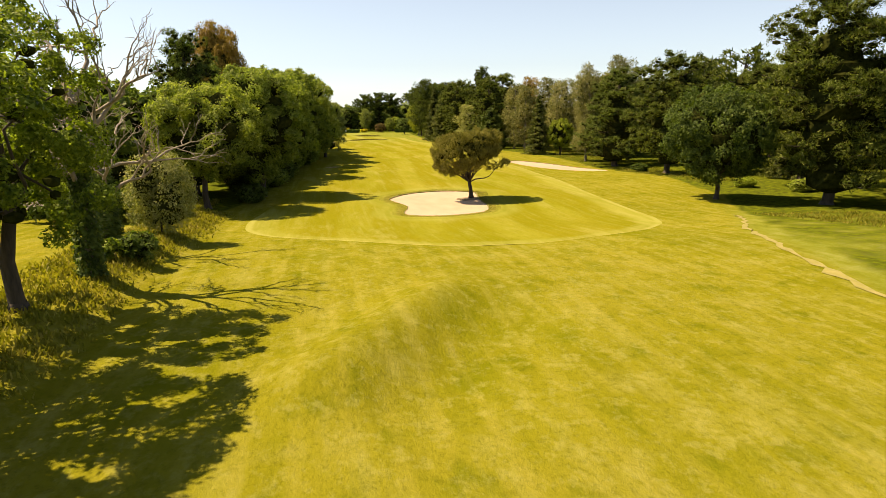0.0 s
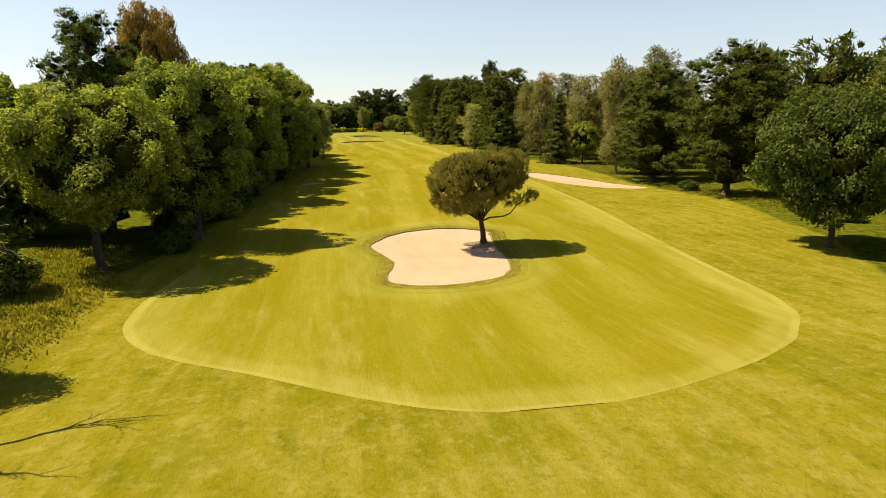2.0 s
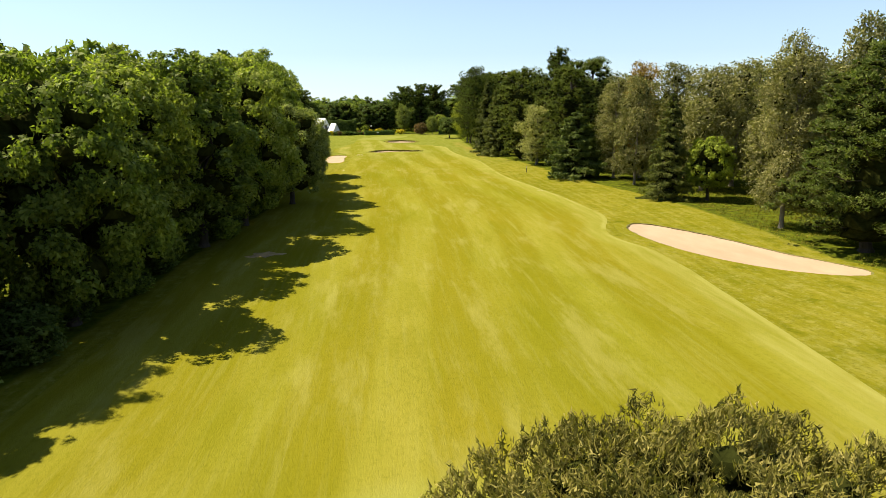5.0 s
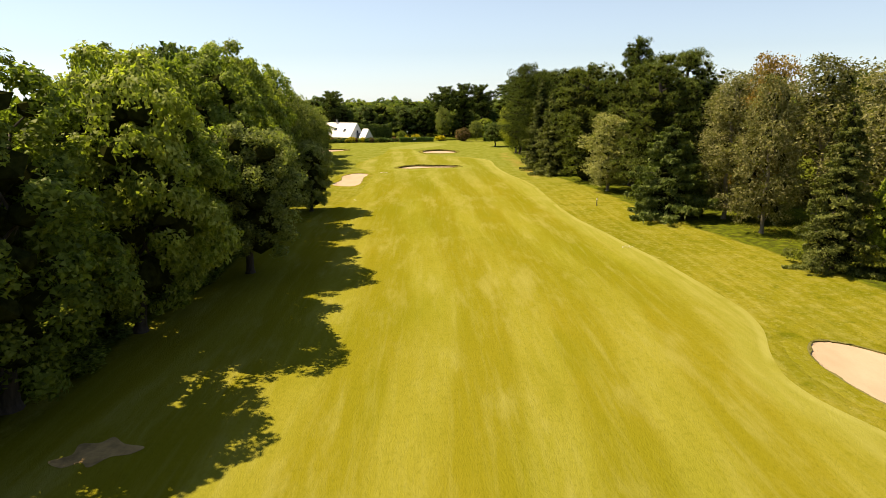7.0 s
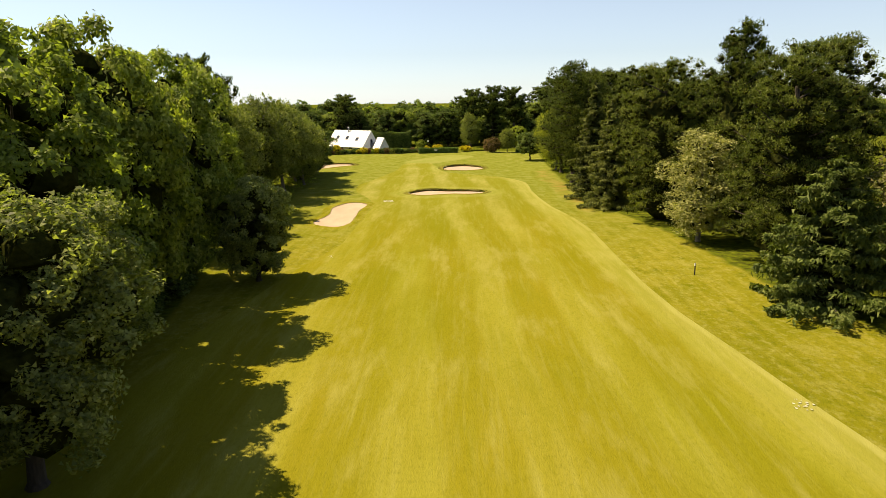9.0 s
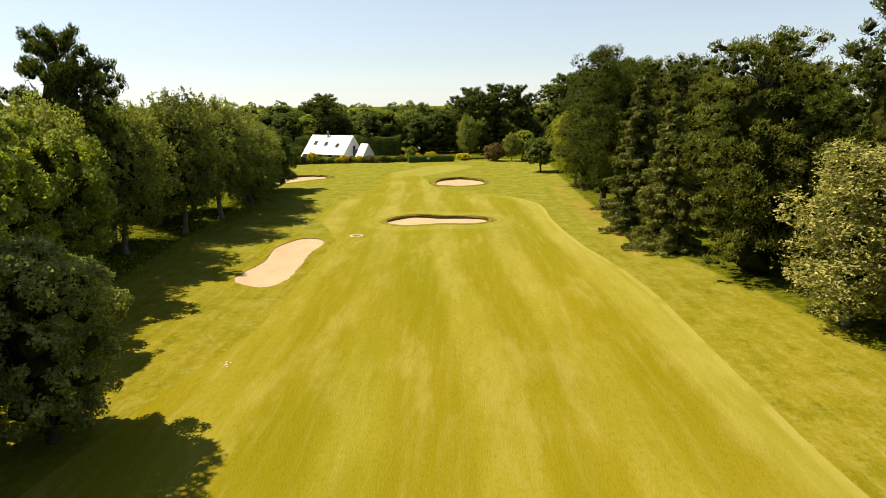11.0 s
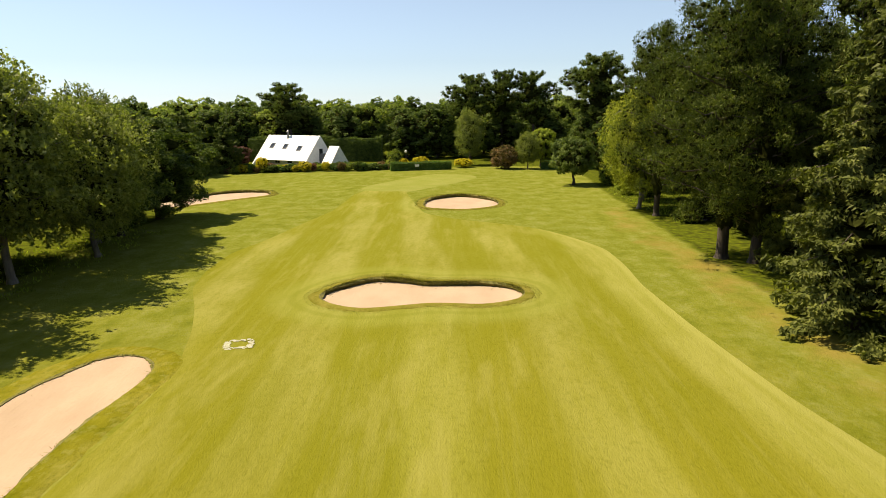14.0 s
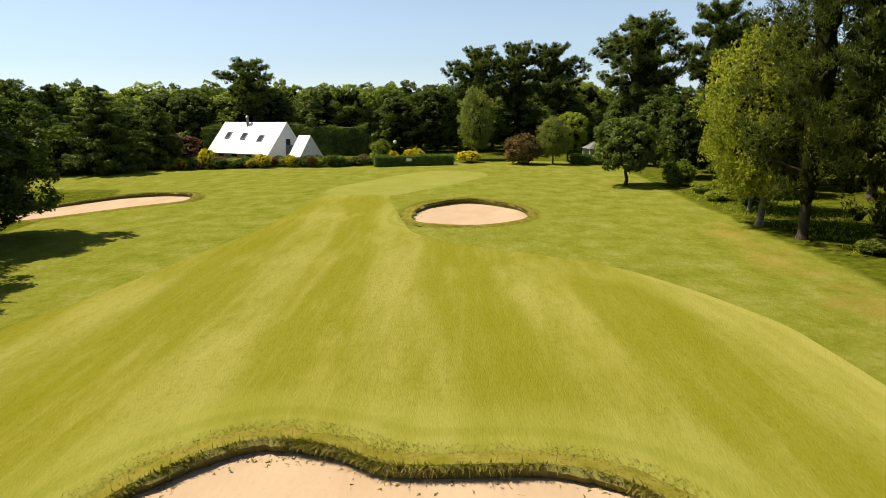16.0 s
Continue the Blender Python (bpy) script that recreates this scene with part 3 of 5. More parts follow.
bunker("pine", "kidney-shaped pale sand bunker beside the umbrella pine", 0.16, True)
bunker("right", "long pale sand bunker in the rough beyond the fairway", 0.16, True, 1.45, ROUGH)
bunker("left", "long pale sand bunker under the birch trees", 0.12, True, 1.45, ROUGH)
bunker("middle", "wide pale sand bunker with an overhanging grassy far lip", 0.29, False, 0.9)
bunker("greenside", "round pale sand bunker short of the putting green", 0.36, False, 1.0)
bunker("birch", "long pale sand bunker beside the weeping trees", 0.3)

LITTER = plain_material("pine_litter", (0.085, 0.060, 0.032), (0.200, 0.146, 0.086), 5.0, 0.95, 0.04)
litter_line = closed_curve([(17.6 + math.cos(a) * (1.6 + 0.45 * math.sin(3 * a + 1) + 0.2 * math.sin(7 * a)), 74.9 + math.sin(a) * (1.7 + 0.4 * math.cos(2 * a) + 0.2 * math.cos(5 * a))) for a in np.linspace(0, 2 * math.pi, 22, endpoint=False)], 88)
tagged(put("pine_litter", disc_mesh("pine_litter", litter_line, 9, lambda P: land(P[:, 0], P[:, 1]) - 0.15 + 0.16 * smooth01(1.15 - np.hypot(P[:, 0] - 17.7, P[:, 1] - 75.1) / 2.2), LITTER)), "low mound of brown pine needles round the umbrella pine", "litter", kind="stuff")


# ---- trees ----
def unit(v):
    return v / (np.linalg.norm(v, axis=-1, keepdims=True) + 1e-9)


def leaf_quads(P, N, length, width, rng, along=None):
    """One small pointed leaf spray for each point: its verts and faces."""
    n = len(P)
    r = unit(rng.standard_normal((n, 3)))
    U = unit(np.cross(N, r)) if along is None else unit(along + 0.25 * rng.standard_normal((n, 3)))
    V = unit(np.cross(N + 0.01 * r, U))
    L, W = length * rng.uniform(0.6, 1.4, (n, 1)), width * rng.uniform(0.6, 1.4, (n, 1))
    k = rng.uniform(-0.3, 0.3, (n, 1))
    verts = np.stack([P - U * L * 0.5 - V * W * 0.5, P - U * L * (0.5 + k) + V * W * 0.5, P + U * L * 0.5], 1).reshape(-1, 3)
    return verts, np.arange(3 * n).reshape(n, 3)


def lobes_leaves(C, R, n, rng, up=0.35, spread=0.55, under=0.45, sprig=7, loose=0.26, flat=0.6):
    """Points and normals of leaves, in sprigs on the outer parts of a heap of ellipsoids (centres C, radii R)."""
    m = int(n / sprig * 1.9)
    area = (R[:, 0] * R[:, 1] + R[:, 0] * R[:, 2] + R[:, 1] * R[:, 2])
    i = rng.choice(len(C), m, p=area / area.sum())
    D = unit(rng.standard_normal((m, 3)))
    keep = (D[:, 2] > -0.35) | (rng.random(m) < under)
    i, D = i[keep], D[keep]
    P = C[i] + D * R[i] * (rng.uniform(0.6, 1.0, (len(i), 1)) ** 0.6 * rng.uniform(0.95, 1.14, (len(i), 1)))
    deep = np.zeros(len(P), int)
    for c, r in zip(C, R):
        deep += (((P - c) / r) ** 2).sum(1) < 0.42
    ok = deep < rng.integers(1, 3, len(P))
    P, D = P[ok][:n // sprig + 1], D[ok][:n // sprig + 1]
    P = np.repeat(P, sprig, 0) + loose * rng.standard_normal((len(P) * sprig, 3)) * np.array([1, 1, flat])
    D = np.repeat(unit(D + 0.35 * rng.standard_normal(D.shape)), sprig, 0)
    return P, unit(D + np.array([0, 0, up]) + spread * rng.standard_normal(D.shape))


ICO_V, ICO_F = None, None


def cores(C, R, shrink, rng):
    """Painted shade inside the crown: a dark, lumpy low shape inside each lobe."""
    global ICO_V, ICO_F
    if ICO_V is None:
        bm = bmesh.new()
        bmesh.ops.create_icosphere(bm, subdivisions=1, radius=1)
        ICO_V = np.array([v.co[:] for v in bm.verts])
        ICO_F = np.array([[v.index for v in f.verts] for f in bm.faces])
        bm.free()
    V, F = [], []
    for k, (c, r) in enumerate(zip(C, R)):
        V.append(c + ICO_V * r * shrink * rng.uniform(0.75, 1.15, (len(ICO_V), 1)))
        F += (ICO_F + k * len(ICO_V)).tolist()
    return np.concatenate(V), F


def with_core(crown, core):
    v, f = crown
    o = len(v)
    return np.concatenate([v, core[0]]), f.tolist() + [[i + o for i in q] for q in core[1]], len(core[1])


def tube(points, r0, r1, sides=6):
    """A tapered limb along a line of points: verts and faces."""
    P = np.array(points, float)
    n = len(P)
    T = unit(np.gradient(P, axis=0))
    A = unit(np.cross(T, np.array([0.31, 0.95, 0.05])))
    B = np.cross(T, A)
    ang = np.linspace(0, 2 * np.pi, sides, endpoint=False)
    rad = np.linspace(r0, r1, n)
    V = np.concatenate([P[i] + rad[i] * (np.cos(ang)[:, None] * A[i] + np.sin(ang)[:, None] * B[i]) for i in range(n)])
    F = [[i * sides + j, i * sides + (j + 1) % sides, (i + 1) * sides + (j + 1) % sides, (i + 1) * sides + j] for i in range(n - 1) for j in range(sides)]
    return V, F


def limb(a, b, rng, sag=0.0, wig=0.06, n=5):
    a, b = np.array(a, float), np.array(b, float)
    L = np.linalg.norm(b - a)
    s = np.linspace(0, 1, n)[:, None]
    P = a + (b - a) * s + np.array([0, 0, 1]) * (sag * L * np.sin(np.pi * s))
    P[1:-1] += rng.standard_normal((n - 2, 3)) * wig * L
    return P


def join(pieces):
    V, F, o = [], [], 0
    for v, f in pieces:
        V.append(v)
        F += [[o + i for i in q] for q in (f.tolist() if isinstance(f, np.ndarray) else f)]
        o += len(v)
    return np.concatenate(V), F


def trunk_with(points, r0, limbs, sides=8):
    P = np.array(points, float)
    foot = tube([P[0] - np.array([0, 0, 0.35]), P[0] + np.array([0, 0, 0.35])], r0 * 1.7, r0 * 1.02, sides)
    return join([foot, tube(P, r0, r0 * 0.35, sides)] + limbs)


def clump_leaves(C, r, D, n, rng, flat=0.92, up=0.2, spread=0.6, lean=0.45):
    """Points and normals of n leaves on the outer sides of many small clumps: centres C, radii r, growing towards D."""
    i = rng.choice(len(C), n, p=r ** 2 / (r ** 2).sum())
    d = unit(unit(rng.standard_normal((n, 3))) + lean * D[i] + np.array([0, 0, 0.25]))
    s = rng.uniform(0.3, 1.0, (n, 1)) ** 0.5 * rng.uniform(0.88, 1.32, (n, 1))
    P = C[i] + d * r[i, None] * s * np.array([1, 1, flat])
    return P, unit(d + 0.3 * D[i] + np.array([0, 0, up]) + spread * rng.standard_normal((n, 3)))


def clumps_on(C, R, n, r0, r1, rng, under=-0.45):
    """Small clumps over the outside of a heap of boughs (ellipsoids: centres C, radii R): centres, radii and outward ways."""
    area = R[:, 0] * R[:, 2]
    i = rng.choice(len(C), 4 * n, p=area / area.sum())
    D = unit(rng.standard_normal((4 * n, 3)))
    P = C[i] + D * R[i] * rng.uniform(0.82, 1.08, (4 * n, 1))
    deep = np.zeros(len(P), int)
    for c, r in zip(C, R):
        deep += (((P - c) / r) ** 2).sum(1) < 0.62
    ok = (deep == 0) & ((D[:, 2] > under) | (rng.random(4 * n) < 0.6))
    P, D = P[ok][:n], D[ok][:n]
    return P, rng.uniform(r0, r1, len(P)), D


def make_broad(seed, h=14.0, w=11.0, leaves=34000, size=0.25, low=0.04, boughs=30, clumps=290, top=0.62, aspect=0.9, core=0.68, split=False):
    """A broadleaf tree: boughs round a forked trunk, each a heap of leafy clumps with dark gaps between them."""
    rng = np.random.default_rng(seed)
    C, R = [], []
    zc, rz, rr = h * (low + 1) / 2, h * (1 - low) / 2, w / 2
    for k in range(boughs):
        dz = 1 - 2 * (k + 0.5) / boughs
        a = k * 2.39996 + rng.uniform(-0.4, 0.4)
        fl = math.sqrt(max(0, 1 - abs(dz) ** 2.6))
        r = rng.uniform(0.13, 0.235) * w
        s = rng.uniform(0.80, 1.12)
        out = max(0.02, rr * s - r) * fl * (1.0 + 0.08 * math.sin(2 * a + seed))
        C.append([math.cos(a) * out, math.sin(a) * out, zc + dz * max(0.1, rz * min(s, 1.04) - r * 0.75)])
        R.append([r, r, r * rng.uniform(0.66, 0.9)])
    for k in range(5):                                # the heart of the crown
        C.append([rng.uniform(-0.08, 0.08) * w, rng.uniform(-0.08, 0.08) * w, zc + (k - 2) * 0.30 * rz])
        R.append([0.24 * w, 0.24 * w, 0.17 * h * (1 - low)])
    C, R = np.array(C), np.array(R)
    P, r, D = clumps_on(C, R, clumps, 0.036 * w, 0.086 * w, rng)
    L, N = clump_leaves(P, r, D, leaves, rng)
    fit = np.array([w / 2 / np.percentile(np.hypot(L[:, 0], L[:, 1]), 97)] * 2 + [h / np.percentile(L[:, 2], 99.5)])
    L, C, R = L * fit, C * fit, R * fit               # to the height and width asked for
    L[:, 2] = np.maximum(L[:, 2], 0.35 + 0.4 * rng.random(len(L)))
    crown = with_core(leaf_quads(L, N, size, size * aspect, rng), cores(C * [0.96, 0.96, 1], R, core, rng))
    line = limb([0, 0, 0], [rng.uniform(-0.4, 0.4), rng.uniform(-0.4, 0.4), h * top], rng, 0, 0.012, 6)
    limbs = [tube(limb(line[2 + int(k % 3)], C[j], rng, 0.05), 0.012 * w, 0.04, 5) for k, j in enumerate(rng.choice(boughs, min(12, boughs), False))]
    return trunk_with(line, 0.021 * h + 0.06, [] if split else limbs), crown, h, w, limbs if split else []


PINE_SHAPES = {
    "wide": ([0, 0.12, 0.3, 0.5, 0.7, 0.85, 0.95, 1], [0.62, 0.86, 1.0, 0.97, 0.84, 0.66, 0.46, 0.30]),
    "cone": ([0, 0.15, 0.3, 0.6, 0.85, 1], [0.80, 0.98, 1.0, 0.82, 0.52, 0.25]),
    "open": ([0, 0.25, 0.55, 0.8, 0.95, 1], [0.45, 0.85, 1.0, 0.85, 0.5, 0.25]),
}


def make_pine(seed, h=20.0, w=13.0, leaves=34000, low=0.12, boughs=58, shape="wide", size=0.28, core=0.55, heart=0.38):
    """A tall pine: rising boughs that carry dense tufts of needles."""
    rng = np.random.default_rng(seed)
    line = limb([0, 0, 0], [rng.uniform(-0.6, 0.6), rng.uniform(-0.6, 0.6), h * 0.95], rng, 0, 0.008, 9)
    C, r, D, limbs, HC, HR = [], [], [], [], [], []
    for k in range(boughs):
        v = (k + 0.5) / boughs
        f = low + (1 - low) * v
        reach = w / 2 * np.interp(v, *PINE_SHAPES[shape]) * rng.uniform(0.68, 1.12)
        a = k * 2.39996 + rng.uniform(-0.6, 0.6)
        out = np.array([math.cos(a), math.sin(a), 0])
        z = f * h
        base = np.array([np.interp(z * 0.9, line[:, 2], line[:, 0]), np.interp(z * 0.9, line[:, 2], line[:, 1]), z * 0.9])
        tip = base + out * reach + np.array([0, 0, 0.1 * z + rng.uniform(-0.10, 0.30) * reach])
        tip[2] = min(tip[2], h * (0.90 + 0.08 * v))
        n = 4 + int(reach * 1.5)
        for u in np.linspace(0.42, 1.0, n):
            q = rng.uniform(0.036, 0.068) * w * (1.15 - 0.3 * u)
            side = np.cross(out, [0, 0, 1]) * rng.uniform(-0.35, 0.35) * reach * u + np.array([0, 0, rng.uniform(-0.025, 0.035) * h])
            C.append(base + (tip - base) * u + side + np.array([0, 0, 0.25 * math.sin(math.pi * u)]))
            r.append(q)
            D.append(unit(out + np.array([0, 0, 0.55])))
        if k % 2 == 0:
            limbs.append(tube(limb(base, tip, rng, -0.03, 0.025), 0.10, 0.025, 5))
        if k % 4 == 0 and v < 0.72:
            HC.append([base[0], base[1], z])
            HR.append([heart * reach + 0.3, heart * reach + 0.3, 0.075 * h])
    for k in range(4):                                # the leader
        C.append(line[-1] + np.array([rng.uniform(-0.3, 0.3), rng.uniform(-0.3, 0.3), (0.02 - 0.03 * k) * h]))
        r.append((0.045 + 0.008 * k) * w)
        D.append(np.array([0, 0, 1.0]))
    C, r, D = np.array(C), np.array(r), np.array(D)
    P, N = clump_leaves(C, r, D, leaves, rng, 0.95, 0.1, 0.55, 0.5)
    fit = np.array([w / 2 / np.percentile(np.hypot(P[:, 0], P[:, 1]), 97.5)] * 2 + [h / np.percentile(P[:, 2], 99.7)])
    P, C, HC, HR = P * fit, C * fit, HC * fit, HR * fit
    along = unit(N * 0.9 + np.array([0, 0, 0.55]) + 0.45 * rng.standard_normal(N.shape))
    inner = slice(None) if core else slice(0, 0)
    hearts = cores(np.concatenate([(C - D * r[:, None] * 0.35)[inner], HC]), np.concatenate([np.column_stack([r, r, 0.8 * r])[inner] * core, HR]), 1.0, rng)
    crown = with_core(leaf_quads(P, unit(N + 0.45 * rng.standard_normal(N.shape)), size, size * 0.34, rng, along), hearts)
    return trunk_with(line, 0.018 * h + 0.05, limbs), crown, h, w


def make_spruce(seed, h=16.0, w=8.0, leaves=30000, size=0.26, droop=0.22, low=0.03, tiers=190, taper=0.78):
    """A conifer with drooping boughs of hanging sprays, widest near the ground."""
    rng = np.random.default_rng(seed)
    P, A, NN, limbs = [], [], [], []
    per = leaves // tiers
    for k in range(tiers):
        f = low + (0.985 - low) * (k + 0.5) / tiers + rng.uniform(-0.015, 0.015)
        reach = w / 2 * (1 - f) ** taper / (1 - low) ** taper * rng.uniform(0.62, 1.16) + 0.12
        a = k * 2.39996 + rng.uniform(-0.7, 0.7)
        out = np.array([math.cos(a), math.sin(a), 0])
        side = np.array([-out[1], out[0], 0])
        n = max(24, int(per * (0.35 + 1.3 * (1 - f))))
        tilt = droop * rng.uniform(0.4, 1.5)
        s = rng.uniform(0.12, 1, n) ** 0.6
        spread = (1.05 - s) * 0.36 * reach + 0.12
        off = rng.uniform(-1, 1, n)
        q = out * (s * reach)[:, None] + side * (off * spread)[:, None]
        hang = np.abs(rng.standard_normal(n)) * (0.10 + 0.05 * reach)
        q[:, 2] = f * h - tilt * reach * s ** 1.6 + 0.20 * reach * np.maximum(0, s - 0.7) - hang
        P.append(q)
        A.append(unit(out * (0.6 - 0.5 * (hang > 0.15))[:, None] + np.array([0, 0, -0.5]) * (0.3 + (hang > 0.12))[:, None] + side * (off * 0.8)[:, None] + 0.25 * rng.standard_normal((n, 3))))
        NN.append(unit(out * 0.7 + np.array([0, 0, 0.55]) + 0.55 * rng.standard_normal((n, 3))))
        if k % 4 == 0:
            limbs.append(tube([[0, 0, f * h], out * reach * 0.5 + np.array([0, 0, f * h - tilt * reach * 0.3]), out * reach * 0.92 + np.array([0, 0, f * h - tilt * reach * 0.9])], 0.05, 0.012, 4))
    P, A, N = np.concatenate(P), np.concatenate(A), np.concatenate(NN)
    P[:, 2] = np.maximum(P[:, 2], 0.05 + 0.3 * rng.random(len(P)))
    zs = np.linspace(low + 0.06, 0.90, 18)
    C = np.column_stack([0.05 * rng.standard_normal(18), 0.05 * rng.standard_normal(18), zs * h])
    r = 0.40 * w * (1 - zs) ** 0.85
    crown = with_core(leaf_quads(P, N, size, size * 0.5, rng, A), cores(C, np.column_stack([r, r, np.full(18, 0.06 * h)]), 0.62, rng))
    return trunk_with([[0, 0, 0], [0.05, 0, h * 0.5], [0, 0, h * 0.97]], 0.016 * h + 0.04, limbs), crown, h, w


def make_birch(seed, h=14.0, w=9.0, leaves=17000, size=0.27, hang=0.9, strands=2000):
    """A tree with hanging strands of small leaves."""
    rng = np.random.default_rng(seed)
    line = limb([0, 0, 0], [rng.uniform(-0.5, 0.5), rng.uniform(-0.5, 0.5), h * 0.88], rng, 0, 0.012, 7)
    P, A, limbs = [], [], []
    for k in range(strands):
        d = unit(rng.standard_normal(3))
        d[2] = rng.uniform(-0.92, 1.0)
        s = rng.uniform(0.45, 1.0)
        flat = math.sqrt(max(0.04, 1 - d[2] ** 2))
        a = rng.uniform(0, 2 * math.pi)
        p = np.array([math.cos(a) * flat * w / 2 * s, math.sin(a) * flat * w / 2 * s, h * 0.58 + d[2] * h * 0.42 * (0.6 + 0.4 * s)])
        p[2] += 0.03 * h * math.sin(3 * a + seed) + 0.02 * h * math.sin(5 * a)
        p[:2] *= 0.86 + 0.16 * math.sin(2.2 * p[2] + 2 * a)
        n = leaves // strands
        L = hang * rng.uniform(0.4, 1.2)
        u = rng.uniform(0, 1, n)
        q = p + np.column_stack([0.10 * rng.standard_normal(n) + 0.25 * u * math.cos(a), 0.10 * rng.standard_normal(n) + 0.25 * u * math.sin(a), -u * L])
        q[:, 2] = np.maximum(q[:, 2], 0.09 * h * rng.uniform(0.8, 1.6))
        P.append(q)
        A.append(np.tile([0, 0, -1.0], (n, 1)))
        if k % 80 == 0:
            b = line[2 + k // 80 % 4]
            limbs.append(tube(limb(b, p, rng, 0.10, 0.03), 0.06, 0.012, 5))
    P, A = np.concatenate(P), np.concatenate(A)
    N = unit(P - np.array([0, 0, h * 0.5]) + 2.2 * rng.standard_normal(P.shape))
    crown = leaf_quads(P, N, size * 1.3, size * 0.8, rng, unit(A + 0.7 * rng.standard_normal(A.shape)))
    C = np.array([[math.cos(k * 2.4) * w * 0.12, math.sin(k * 2.4) * w * 0.12, h * (0.28 + 0.028 * k)] for k in range(18)])
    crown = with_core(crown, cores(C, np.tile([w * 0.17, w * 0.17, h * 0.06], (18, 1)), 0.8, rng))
    return trunk_with(line, 0.013 * h + 0.04, limbs), crown, h, w


def make_poplar(seed, h=17.0, w=6.5, leaves=13000, size=0.32):
    """An upright tree with steep boughs and thin, flickering foliage."""
    rng = np.random.default_rng(seed)
    line = limb([0, 0, 0], [rng.uniform(-0.3, 0.3), rng.uniform(-0.3, 0.3), h * 0.93], rng, 0, 0.008, 8)
    C, R, limbs = [], [], []
    for k in range(58):
        f = rng.uniform(0.14, 0.97)
        reach = w / 2 * (0.35 + 0.65 * math.sin(math.pi * min(1, 0.12 + f * 0.86))) * rng.uniform(0.25, 0.92)
        a = k * 2.39996
        r = rng.uniform(0.09, 0.17) * w
        c = np.array([math.cos(a) * reach, math.sin(a) * reach, min(f * h, h - r)])
        C.append(c)
        R.append([r, r, r * rng.uniform(1.1, 1.9)])
        if k % 4 == 0:
            z = max(0.5, c[2] - 2.5)
            limbs.append(tube(limb([np.interp(z, line[:, 2], line[:, 0]), np.interp(z, line[:, 2], line[:, 1]), z], c, rng, 0, 0.03), 0.06, 0.015, 5))
    C, R = np.array(C), np.array(R)
    P, N = lobes_leaves(C, R, leaves, rng, 0.2, 0.9, 0.9)
    return trunk_with(line, 0.012 * h + 0.04, limbs), with_core(leaf_quads(P, N, size, size * 0.75, rng), cores(C * [0.7, 0.7, 0.98], R, 0.25, rng)), h, w


